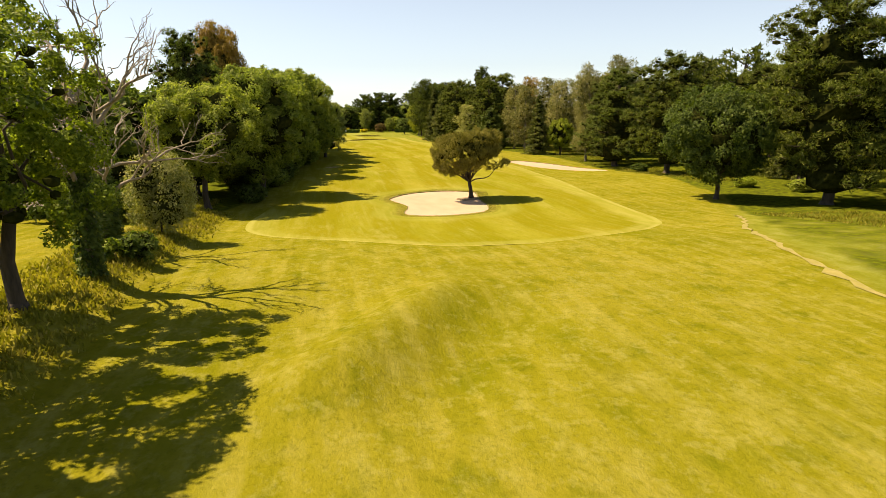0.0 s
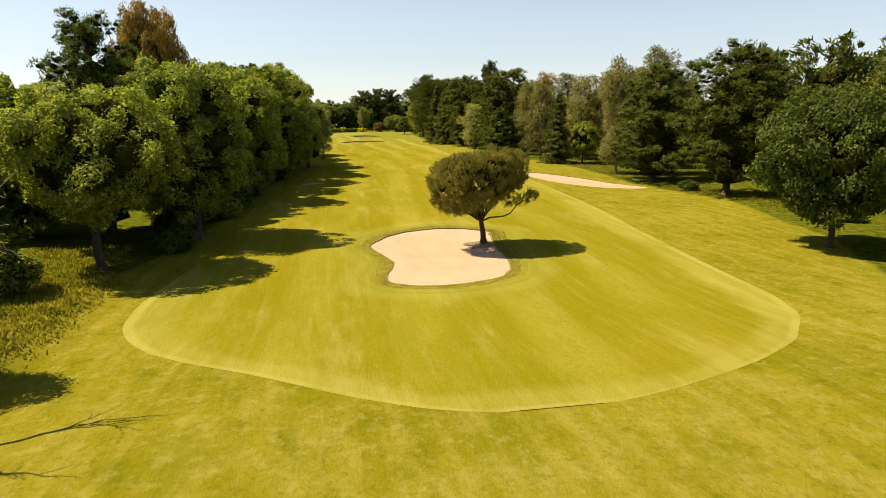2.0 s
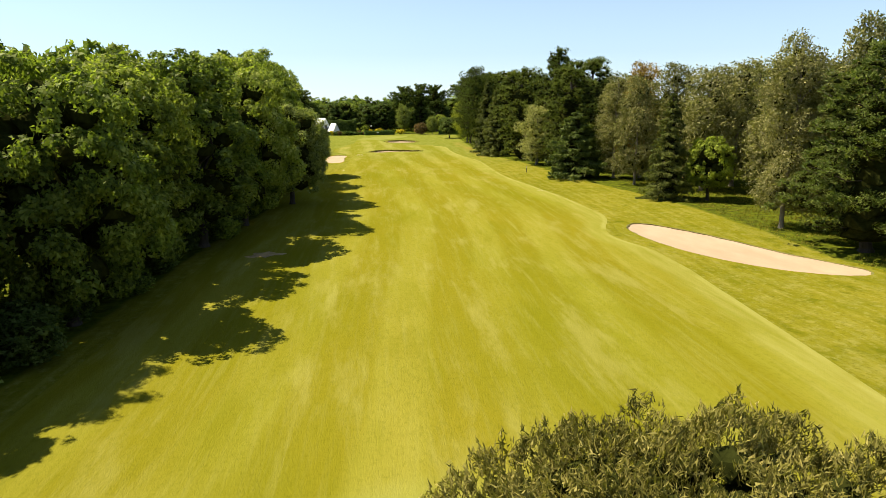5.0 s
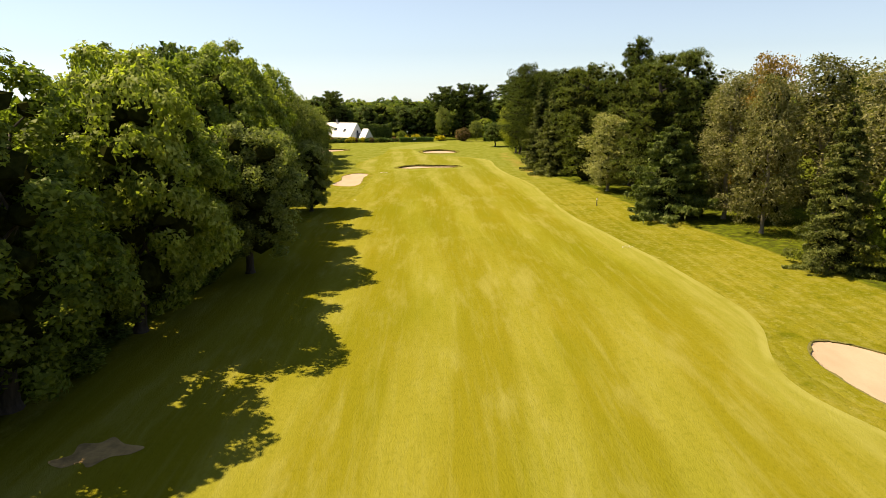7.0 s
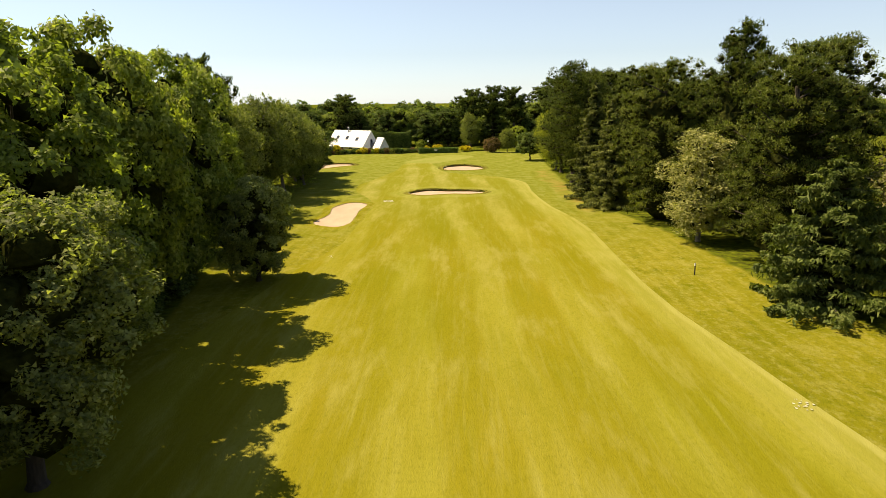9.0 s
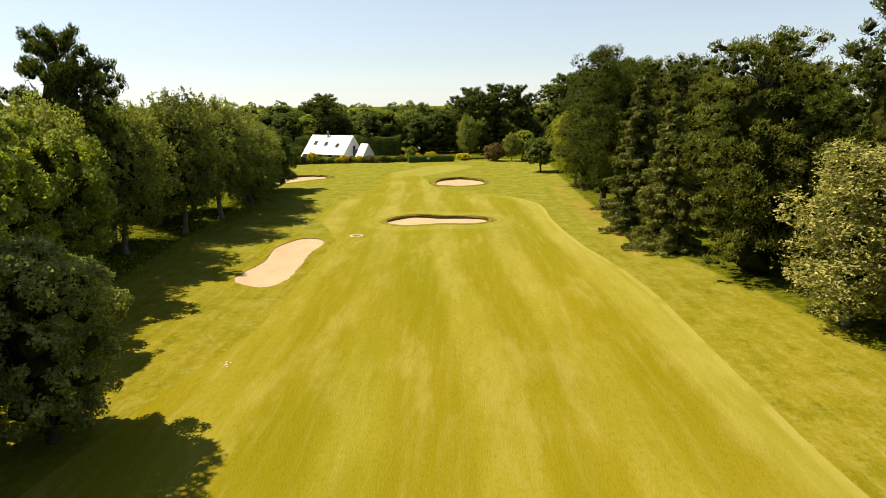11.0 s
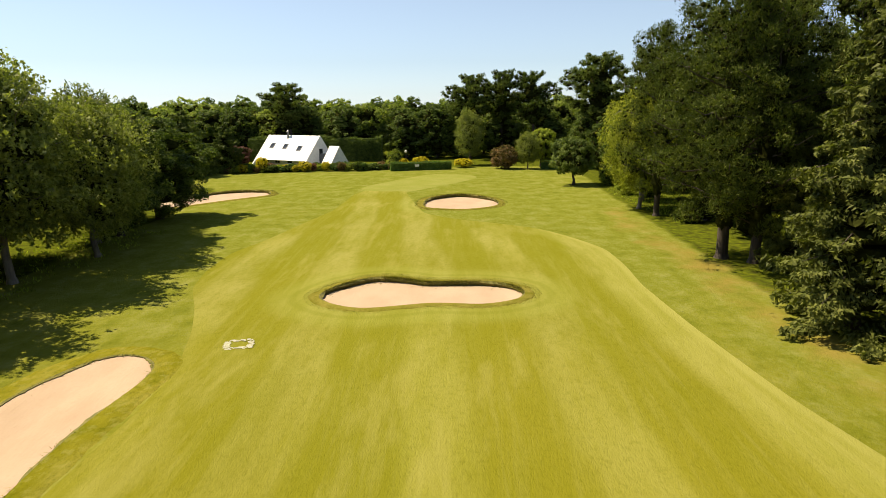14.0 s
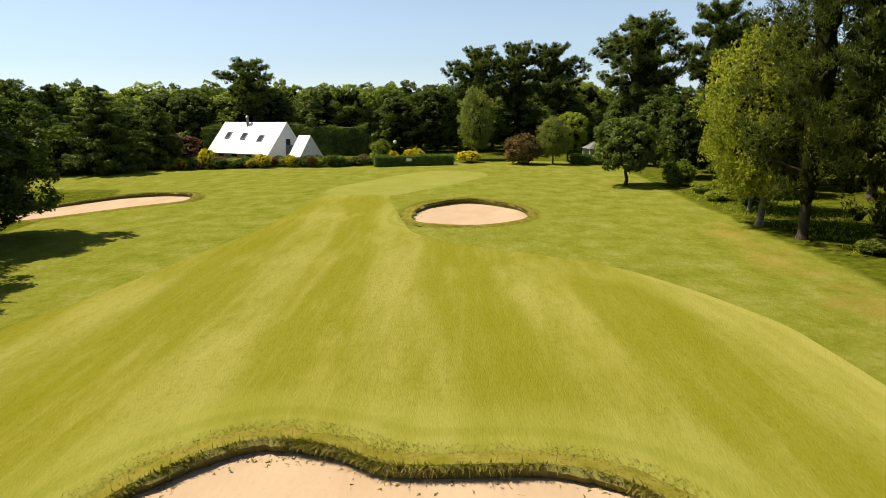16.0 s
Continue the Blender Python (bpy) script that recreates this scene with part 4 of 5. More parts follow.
def make_umbrella():
    """The stone pine by the bunker: a leaning trunk, forked limbs and a dense, flat-topped bristly crown."""
    rng = np.random.default_rng(5)
    h, w = 8.4, 8.8
    line = np.array([[0, 0, 0], [-0.05, 0.02, 0.9], [-0.22, 0.0, 1.9], [-0.35, 0.05, 2.7], [-0.45, 0.0, 3.6], [-0.5, 0.0, 4.6]])
    C, R, limbs = [], [], []
    for k in range(300):                              # a broad, flat-topped crown, higher on one side, hanging lower on the other
        dz = 1 - 2 * (k + 0.5) / 300
        a = k * 2.39996
        fl = max(0.02, 1 - dz ** 12) ** 0.42 if dz > 0 else max(0.03, 1 - (-dz) ** 2.6) ** 0.60
        x, y = math.cos(a) * 3.55 * fl, math.sin(a) * 2.95 * fl
        z = 5.60 + (2.05 if dz > 0 else 2.3) * dz - 0.26 * max(0.0, -x - 0.9) * (0.5 + 0.5 * dz)
        if dz > 0:
            z += 0.11 * x
            x += 0.22 * dz * (x > 0)
        else:
            z += (0.34 if x > 0 else 0.16) * x * min(1.0, -2.2 * dz) + (0.9 if math.hypot(x, y) < 1.2 else 0.0)
        C.append([x - 0.80 + rng.uniform(-0.25, 0.25), y - 1.95 + rng.uniform(-0.25, 0.25), z + rng.uniform(-0.3, 0.3)])
        R.append(rng.uniform(0.24, 0.50))
    for k in range(50):                               # the flat top
        r, a = 2.9 * math.sqrt((k + 0.5) / 50), k * 2.39996
        C.append([math.cos(a) * r - 0.7, math.sin(a) * r * 0.85 - 1.95, 7.35 + 0.09 * math.cos(a) * r + rng.uniform(-0.2, 0.12)])
        R.append(rng.uniform(0.3, 0.5))
    for x, y, z in ((2.1, -1.6, 3.9), (2.7, -1.7, 4.0), (3.3, -1.7, 4.15), (3.9, -1.8, 4.35), (2.5, -1.0, 4.2), (2.4, -2.3, 3.9), (1.5, -2.4, 3.8), (3.6, -1.4, 4.5), (3.1, -2.2, 4.0), (-2.6, -2.6, 3.2), (-3.1, -2.2, 3.3), (-2.1, -2.9, 3.2)):   # the low side boughs
        C.append([x, y, z])
        R.append(rng.uniform(0.34, 0.46))
    C, R = np.array(C), np.array(R)
    mid = np.array([-0.8, -1.95, 5.4])
    # upright candles of needles, each a small brush
    P, N = clump_leaves(C, R, unit(C - mid), 7600, rng, 0.9, 0.25, 0.3, 0.7)
    per = 16
    up = unit(N * 0.6 + np.array([0, 0, 0.75]) + 0.3 * rng.standard_normal(N.shape))
    L = rng.uniform(0.12, 0.30, (len(P), 1))
    s = rng.uniform(-0.35, 1.0, (len(P) * per, 1))
    Q = np.repeat(P, per, 0) + np.repeat(up * L, per, 0) * s + 0.05 * rng.standard_normal((len(P) * per, 3)) * (1.25 - s)
    U = np.repeat(up, per, 0)
    along = unit(U + 0.4 * rng.standard_normal(U.shape))
    crown = leaf_quads(Q, unit(np.repeat(N, per, 0) * 0.8 + rng.standard_normal(U.shape)), 0.15, 0.034, rng, along)
    heart = np.array([[-0.9 + math.cos(k * 2.4) * 1.7, -2.0 + math.sin(k * 2.4) * 1.5, 6.1 + 0.06 * (k % 9)] for k in range(14)])
    upper = C[:, 2] > 4.9
    crown = with_core(crown, cores(np.concatenate([mid + (C[upper] - mid) * 0.84, heart]), np.concatenate([np.tile(R[upper, None] * 0.75, 3), np.tile([0.9, 0.85, 0.5], (14, 1))]), 1.0, rng))
    for j in rng.choice(np.arange(130, 300), 44, False):
        limbs.append(tube(limb(line[2 + int(j % 3)], C[j], rng, 0.08, 0.03), 0.08, 0.015, 5))
    limbs.append(tube(limb(line[2], [3.6, -1.7, 4.1], rng, -0.04, 0.03, 6), 0.085, 0.02, 6))
    return trunk_with(line, 0.27, limbs, 9), crown, h, w


def make_bare(seed, h=11.0, w=7.0):
    """A dead tree: trunk and forked bare branches."""
    rng = np.random.default_rng(seed)
    pieces = []

    def grow(p, d, L, r, lev):
        q = p + d * L
        line = limb(p, q, rng, 0.07, 0.03, 6)
        pieces.append(tube(line, r, r * 0.5, 6 if lev < 2 else 4))
        if lev == 4:
            return
        for k in range(3):
            e = unit(d + 0.5 * rng.standard_normal(3) + np.array([0, 0, 0.10]))
            grow(line[(5, 3, 4)[k]], e, L * rng.uniform(0.5, 0.75), r * 0.5, lev + 1)

    line = limb([0, 0, -0.3], [0.2, 0, h * 0.55], rng, 0, 0.015, 5)
    pieces.append(tube(line, 0.24, 0.14, 8))
    for k in range(8):
        a = k * 2.4
        grow(line[2 + k % 3], unit(np.array([math.cos(a), math.sin(a), rng.uniform(0.25, 1.4)])), h * 0.27, 0.12, 1)
    n = 2600
    z = rng.uniform(0, h * 0.42, n)
    a = rng.uniform(0, 2 * np.pi, n)
    r = (0.30 + 0.25 * rng.random(n)) * (1.15 - z / h)
    ivy = leaf_quads(np.column_stack([r * np.cos(a) + 0.2 * z / h, r * np.sin(a), z]), unit(np.column_stack([np.cos(a), np.sin(a), 0.5 + 0 * a]) + 0.5 * rng.standard_normal((n, 3))), 0.2, 0.16, rng)
    return join(pieces), ivy, h, w


def make_shrub(seed, h=2.0, w=2.2, leaves=2400, size=0.19):
    rng = np.random.default_rng(seed)
    C, R = [], []
    for k in range(16):
        d = unit(rng.standard_normal(3))
        C.append([d[0] * w * 0.30, d[1] * w * 0.30, h * 0.48 + d[2] * h * 0.24])
        R.append([w * 0.22, w * 0.22, h * 0.26])
    P, N = lobes_leaves(np.array(C), np.array(R), leaves, rng, 0.3, 0.6, 0.9, 6, 0.06 * h ** 0.5)
    P[:, 2] = np.maximum(P[:, 2], 0.04)
    stems = [tube([[0, 0, -0.2], [math.cos(k * 1.7) * 0.1, math.sin(k * 1.7) * 0.1, h * 0.25], [math.cos(k * 1.7) * w * 0.25, math.sin(k * 1.7) * w * 0.25, h * 0.6]], 0.04, 0.012, 4) for k in range(5)]
    return join(stems), with_core(leaf_quads(P, N, size, size * 0.75, rng), cores(np.array(C)[:8], np.array(R)[:8], 0.8, rng)), h, w


KINDS = {}


def kind(name, made, bark):
    (tv, tf), crown, h, w, *boughs = made
    t = mesh_of(name + "_trunk", tv, tf, bark, True)
    KINDS[name] = (t, crown, h, w, {}, [mesh_of(name + "_branch", v, f, bark, True) for v, f in (boughs[0] if boughs else [])])


def tree(name, model, leaf, x, y, h, w, label, category="tree", group="", turn=None, stem="trunk"):
    t, crown, h0, w0, made, boughs = KINDS[model]
    root = tagged(new(name), label, category, group)
    turn = (x * 37.7 + y * 17.3) % 360 if turn is None else turn
    root.matrix_basis = pose(x, y, h_at(x, y), 0, 0, turn) @ Matrix.Diagonal((w / w0, w / w0, h / h0, 1))
    put(stem, t, root)
    for me in boughs:
        put("branch", me, root)
    if crown:
        if leaf not in made:
            made[leaf] = mesh_of(model + "_" + leaf, crown[0], crown[1], LEAF[leaf])
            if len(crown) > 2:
                # the cores at the end of the face list take the shade colour
                made[leaf].materials.append(CROWN_SHADE)
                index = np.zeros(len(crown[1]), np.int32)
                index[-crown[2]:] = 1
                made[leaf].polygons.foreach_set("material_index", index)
        put("ivy" if model.startswith("bare") else "crown", made[leaf], root)
    return root


kind("broad_a", make_broad(11, core=0.48), BARK)
kind("broad_b", make_broad(12, 15, 11, core=0.48), BARK)
kind("broad_c", make_broad(13, 16, 10, boughs=34, core=0.48), BARK)
kind("broad_high", make_broad(19, 16, 11, 44000, 0.21, 0.12, 32, 320), BARK)
kind("broad_lift", make_broad(20, 14, 12, 40000, 0.21, 0.27, 30, 280), BARK)
kind("broad_mid", make_broad(28, 15, 11, 11000, 0.42), BARK)
kind("broad_far", make_broad(14, 14, 11, 8500, 0.37, 0.0, 34, 300, core=0.64), BARK)
kind("broad_far_b", make_broad(15, 14, 10, 8500, 0.37, 0.0, 36, 300, core=0.64), BARK)
kind("broad_distant", make_broad(27, 14, 11, 3000, 0.66, 0.0, 28, 200, core=0.62), BARK)
kind("oak_open", make_broad(16, 12.8, 13.6, 40000, 0.25, 0.17, 36, 360, 0.5), BARK)
kind("young", make_broad(17, 13, 8, 36000, 0.145, 0.14, 26, 130, 0.8, core=0.22, split=True), BARK)
kind("round", make_broad(18, 7.2, 6.8, 12000, 0.21, 0.20, 26, 200, 0.5), BARK)
kind("pine_a", make_pine(21), BARK)
kind("pine_b", make_pine(22, 20, 12, 34000, 0.06, 62), BARK)
kind("pine_c", make_pine(23, 20, 11, 32000, 0.10, 64, "cone"), BARK)
kind("pine_high", make_pine(26, 20, 12, 46000, 0.11, 60, "wide", 0.24), BARK)
kind("pine_big", make_pine(29, 21, 13, 54000, 0.15, 64, "wide", 0.22, 0.30, 0.14), BARK)
kind("pine_far", make_pine(24, 19, 11, 5000, 0.14, 40, "wide", 0.72, 0.0, 0.42), BARK)
kind("pine_open", make_pine(25, 18, 11, 18000, 0.45, 36, "open", 0.36, 0.6, 0.3), BARK)
kind("spruce_a", make_spruce(31, 16, 8), BARK)
kind("spruce_b", make_spruce(32, 14, 8, 30000, 0.26, 0.30), BARK)
kind("cedar", make_spruce(33, 11, 11, 24000, 0.36, 0.04, 0.03, 100, 0.6), BARK)
kind("birch_a", make_birch(41, 14, 9, 30000, 0.17, 0.9, 2200), BARK_GREY)
kind("birch_b", make_birch(42, 13, 9.5, 30000, 0.17, 1.2, 2200), BARK_GREY)
kind("birch_near", make_birch(43, 14, 9.5, 34000, 0.17, 1.5, 2200), BARK_GREY)
kind("poplar", make_poplar(51, 17, 6.5, 22000, 0.21), BARK_GREY)
kind("poplar_b", make_poplar(52, 16, 8, 17000, 0.25), BARK_GREY)
kind("umbrella", make_umbrella(), BARK)
kind("bare_a", make_bare(61), BARK_DEAD)
kind("bare_b", make_bare(62, 10, 7), BARK_DEAD)
kind("shrub_a", make_shrub(71), BARK)
kind("shrub_b", make_shrub(72, 2, 2.4), BARK)
kind("bush_near", make_shrub(74, 5.4, 4.6, 16000, 0.13), BARK)
kind("bush", make_shrub(73, 4.8, 5.2, 7000, 0.26), BARK)

tree("umbrella_pine", "umbrella", "umbrella", 17.7, 75.2, 8.4, 8.8, "umbrella pine with a leaning trunk, rooted at the bunker's edge", "pine tree", turn=-8)

# right-hand side, from the start of the hole to the green
G = "trees along the hole"
tree("oak_tree", "oak_open", "dark", 45.4, 67.6, 12.8, 12.0, "round green oak standing alone in mown rough", "tree", G)
for x, y, h, w, k in ((54.5, 61, 24, 18, "pine_high"), (62, 52, 24, 17, "pine_b"), (58, 40, 23, 15, "pine_a"), (68, 64, 23, 17, "pine_far"), (65, 78, 20, 14, "pine_far"), (57.2, 99.6, 19.5, 16.5, "pine_a"),
                      (69, 97, 20, 14, "pine_far"), (70, 111, 20, 14, "pine_far"), (51, 203, 23.5, 13, "pine_c"), (49, 187, 19.5, 13, "pine_high"), (55, 193, 21, 14, "pine_b"), (45.5, 211, 20, 13, "pine_b"),
                      (50.5, 219, 18.5, 13, "pine_a"), (51, 229, 17.5, 13, "pine_b"), (49, 239, 19, 13, "pine_a"), (47, 256, 21, 12, "pine_b"), (41.6, 266.8, 20, 10, "pine_big"), (46, 264, 21, 10, "pine_b"), (52, 250, 21, 12, "pine_a"),
                      (55, 272, 21, 12, "pine_far"), (60, 262, 21, 12, "pine_far"), (57, 284, 20, 12, "pine_far")):
    tree("pine_tree", k, "pine", x, y, h, w, "tall dark green pine with spreading boughs", "pine tree", G)
tree("pine_tree", "pine_big", "pine", 40.6, 247.2, 22, 14, "big dark pine standing close beside another", "pine tree", G)
tree("pine_tree", "pine_big", "pine", 42.4, 245.6, 20, 12, "big dark pine standing close beside another", "pine tree", G, 130)
tree("conifer_tree", "pine_c", "cedar", 57.3, 119.4, 18.6, 15, "broad dark conifer on the edge of the rough", "conifer", G)
tree("cedar_tree", "cedar", "cedar", 46.5, 174.5, 11.5, 12.5, "low dark cedar with layered boughs", "conifer", G)
for x, y, h, w, k in ((51.7, 149.3, 14.3, 8, "spruce_a"), (40.6, 230.4, 18.5, 10, "spruce_a"), (41, 220.9, 15.8, 8.5, "spruce_b"), (44.9, 244.0, 10.5, 7, "spruce_b"), (70, 86, 19, 9, "spruce_a")):
    tree("spruce_tree", k, "spruce", x, y, h, w, "grey-green spruce with drooping boughs", "conifer", G)
for x, y, h, w, k in ((55.4, 129.4, 20, 7, "poplar"), (61, 127, 20.5, 9, "poplar_b"), (52.7, 172.5, 17, 7.5, "poplar"), (53.2, 164.4, 16, 7, "poplar_b"), (60, 156, 17, 10, "poplar_b"), (61, 168, 18, 11, "poplar_b"),
                      (66, 146, 18, 11, "poplar_b"), (67, 136, 19, 10, "poplar"), (58, 180, 17, 11, "poplar_b"), (67, 160, 18, 11, "poplar_b"), (63, 141, 17, 9, "poplar_b"), (71, 150, 18, 10, "poplar_b")):
    tree("poplar_tree", k, "silver", x, y, h, w, "silvery olive poplar with thin flickering foliage", "tree", G)
tree("poplar_tree", "poplar_b", "pale", 45.5, 197.5, 11.6, 9, "pale silvery poplar in front of dark pines", "tree", G)
tree("poplar_tree", "poplar_b", "rust", 57.5, 173, 18.5, 8, "rusty brown-topped tree among the poplars", "tree", G)
tree("maple_tree", "round", "lime", 56.6, 147.6, 8.4, 6.8, "small bright yellow-green tree", "tree", G)
tree("birch_tree", "birch_near", "gold", 41.2, 271.8, 14.2, 10.5, "light green birch with hanging twigs", "tree", G)
tree("birch_tree", "birch_near", "gold", 43.8, 279, 10.5, 7.5, "light green birch with hanging twigs", "tree", G)
tree("ornamental_tree", "round", "dark", 38.3, 296.6, 7.2, 6.8, "small round dark green tree on a short trunk", "tree", G)

# left-hand side
for x, y, h, w in ((-12.4, 28.0, 12.2, 8.2), (-14.6, 20.0, 14, 12), (-13.0, 11.5, 14, 12)):
    tree("young_oak", "young", "young", x, y, h, w, "young oak with bright sunlit leaves", "tree", G)
tree("dead_tree", "bare_a", "dark", -11.3, 33.4, 14.8, 8.4, "dead tree with grey forked branches and ivy on its trunk", "dead tree", G)
tree("dead_tree", "bare_b", "dark", -13.3, 43.2, 11.2, 10.2, "dead tree with grey forked branches and ivy on its trunk", "dead tree", G)
tree("pale_shrub", "bush_near", "pale", -11.6, 49.2, 6.4, 5.0, "tall pale grey-green shrub", "shrub", G, stem="stems")
tree("shrub", "shrub_a", "dark", -10.4, 38.2, 1.9, 2.1, "small dark shrub in long grass", "shrub", G, stem="stems")
tree("shrub", "shrub_b", "young", -11.9, 37.2, 1.3, 1.9, "small green shrub in long grass", "shrub", G, stem="stems")
for x, y, h, w, k, l in ((-12.0, 71.5, 12.9, 12, "broad_lift", "broad"), (-7.2, 82.3, 15.4, 11.5, "broad_high", "oak"), (-11.5, 92.0, 15.0, 9.0, "broad_c", "broad"), (-6.2, 105, 15.6, 11, "broad_a", "oak"),
                         (-6.2, 115.5, 16.2, 11.5, "broad_b", "broad"), (-3.8, 126, 17, 12, "broad_c", "oak"), (-2.2, 137, 17.6, 12, "broad_a", "broad"), (1.2, 151.3, 12.6, 10.2, "broad_high", "ash"),
                         (-4.0, 161, 19.2, 12, "broad_c", "oak"), (-5.0, 171.5, 20.5, 12, "broad_a", "broad"), (-5.8, 182, 19.5, 12, "broad_b", "oak"), (-9.5, 193, 15, 10, "broad_c", "broad"), (1.2, 182.5, 9.2, 7, "broad_b", "ash"),
                         (-14.5, 79, 12.5, 10, "broad_lift", "dark"), (-13, 99, 17, 12, "broad_mid", "oak"), (-12, 110, 17, 12, "broad_mid", "broad"), (-11, 121, 17.5, 12, "broad_mid", "oak"), (-10, 132, 18, 12, "broad_mid", "broad"), (-3.6, 144.5, 17.4, 12.5, "broad_b", "oak"), (-9, 156, 19, 12, "broad_c", "broad"), (-11, 166, 20, 12, "broad_mid", "dark"),
                         (-12, 177, 18.5, 12, "broad_mid", "broad"), (-11, 202, 14, 10, "broad_a", "oak")):
    tree("broadleaf_tree", k, l, x, y, h, w, "dense green broadleaf tree at the edge of the wood", "tree", G)
for x, y, h, w in ((-14.2, 219.8, 15.6, 12.5), (-12.6, 231, 16.6, 12.5), (-14.5, 208, 16.0, 12), (-11.8, 241, 16.0, 13), (-13, 254.5, 14.0, 12), (-10, 249, 12.8, 10.5), (-15.5, 262, 12, 11), (-18, 236, 14, 11), (-18, 225, 14, 11), (-18, 247, 14, 11), (-17, 214, 14, 11)):
    tree("birch_tree", "birch_near" if y > 244 else "birch_a" if int(y) % 2 else "birch_b", "birch", x, y, h, w, "birch with hanging twigs at the wood's edge", "tree", G)
tree("broadleaf_tree", "broad_a", "dark", -12.6, 258.0, 11.8, 10, "dense dark broadleaf tree whose boughs reach the grass", "tree", G)
tree("weeping_tree", "broad_b", "dark", -13.5, 268.5, 11.0, 11.5, "dark weeping tree whose boughs hang to the grass", "tree", G)
tree("conifer_tree", "pine_c", "cedar", -15.8, 87, 20, 12.5, "dark feathery conifer in the wood", "conifer", G)
tree("rusty_tree", "broad_lift", "rust", -13.9, 100, 22.4, 9.0, "tall tree with rust-coloured top", "tree", G)
tree("pine_tree", "pine_open", "pine", -15.5, 215, 21.7, 10, "tall dark pine above the broadleaf wood", "pine tree", G)

# woods behind the front rows
rng = np.random.default_rng(3)
for k in range(27):
    y = 64 + k * 7.4
    x = -22 - 6.5 * (k % 3) - rng.uniform(0, 3)
    tree("wood_tree", "broad_distant", "oak" if k % 3 else "dark", x, y, rng.uniform(12, 15) + (2 if 90 < y < 190 else 0), rng.uniform(10, 12), "broadleaf tree deeper in the wood", "tree", "wood beside the hole")
for k in range(14):
    tree("wood_pine", "pine_far", "pine", 97 + 8 * (k % 2), 36 + 15 * k, rng.uniform(17, 20), rng.uniform(14, 17), "dark pine deeper in the wood", "pine tree", "wood beside the hole")
for k in range(12):
    tree("wood_pine", "pine_far", "pine", 77 + 7 * (k % 2), 42 + 13 * k, rng.uniform(17, 20), rng.uniform(12, 15), "dark pine deeper in the wood", "pine tree", "wood beside the hole")
for k in range(14):
    tree("wood_pine", "pine_far", "pine", 60 + 6 * (k % 3), 205 + 9 * k, rng.uniform(17, 20), rng.uniform(11, 14), "dark pine deeper in the wood", "pine tree", "wood beside the hole")
for k in range(10):
    tree("wood_tree", "broad_far", "dark", 47 + 5 * (k % 3) + rng.uniform(0, 2), 288 + 5.2 * k, rng.uniform(8, 11.5), rng.uniform(7.5, 9.5), "broadleaf tree beside the garden", "tree", "wood beside the hole")
for k in range(46):
    x = -120 + 4.0 * k + rng.uniform(-2, 2)
    y = 356 + 9 * (k % 2) + rng.uniform(-3, 3)
    tree("wood_tree", "broad_far" if k % 2 else "broad_far_b", ("oak", "dark", "dark")[k // 2 % 3], x, y, rng.uniform(10.5, 13), rng.uniform(10.5, 13.5), "broadleaf tree in the wood behind the house", "tree", "wood behind the green")
for k in range(64):
    tree("wood_tree", "broad_distant", ("oak", "dark")[k % 2], -210 + 6.6 * k + rng.uniform(-2, 2), 392 + 14 * (k % 3) + 0.10 * abs(k - 32) + rng.uniform(-4, 4), rng.uniform(14.2, 16), rng.uniform(12, 16), "broadleaf tree in the distant wood", "tree", "wood behind the green")
for k in range(14):
    tree("wood_tree", "broad_far_b", ("dark", "oak")[k % 2], -38 - 6 * (k % 4) - rng.uniform(0, 3), 268 + 6 * k, rng.uniform(10, 13), rng.uniform(9, 11), "broadleaf tree beside the garden", "tree", "wood behind the green")
for x, y, h, w in ((24, 347, 19, 12), (31.5, 351, 20, 11.5), (38.5, 347, 19.5, 12), (49.5, 331, 22, 16), (58, 322, 23, 13), (-18.4, 352, 17.8, 12)):
    tree("pine_tree", "pine_open", "cedar", x, y, h, w, "tall umbrella-topped pine behind the garden", "pine tree", "wood behind the green")

# ---- far end: garden, house ----
GD = "garden shrubs behind the green"
tree("red_bush", "bush", "redtip", 29.8, 322.5, 4.8, 5.4, "round bush with reddish leaf tips", "shrub", GD, stem="stems")
tree("weeping_tree", "birch_b", "birch", 34.4, 322.5, 7.2, 5.8, "small weeping tree on the lawn's edge", "tree", GD)
tree("willow_tree", "birch_a", "birch", 23.3, 331, 11.5, 6.8, "slim light green birch in the garden", "tree", GD)
tree("garden_tree", "round", "lime", 37.8, 329, 7.5, 5.5, "bright green small garden tree", "tree", GD)
tree("purple_tree", "bush", "purple", -26.5, 334, 5, 7.5, "purple-leaved small tree beside the house", "tree", GD, stem="stems")
for x, y, h, w in ((-29, 315, 12, 13), (-37, 318, 12.5, 13), (-23.5, 321, 9.5, 9)):
    tree("cypress_tree", "cedar", "cedar", x, y, h, w, "dark cypress on the garden's edge", "conifer", GD)

house = tagged(new("house"), "white house with a steep white roof reaching nearly to the lawn", "house")
house.matrix_basis = pose(-7.8, 333.8, h_at(-10, 332), 0, 0, -32)


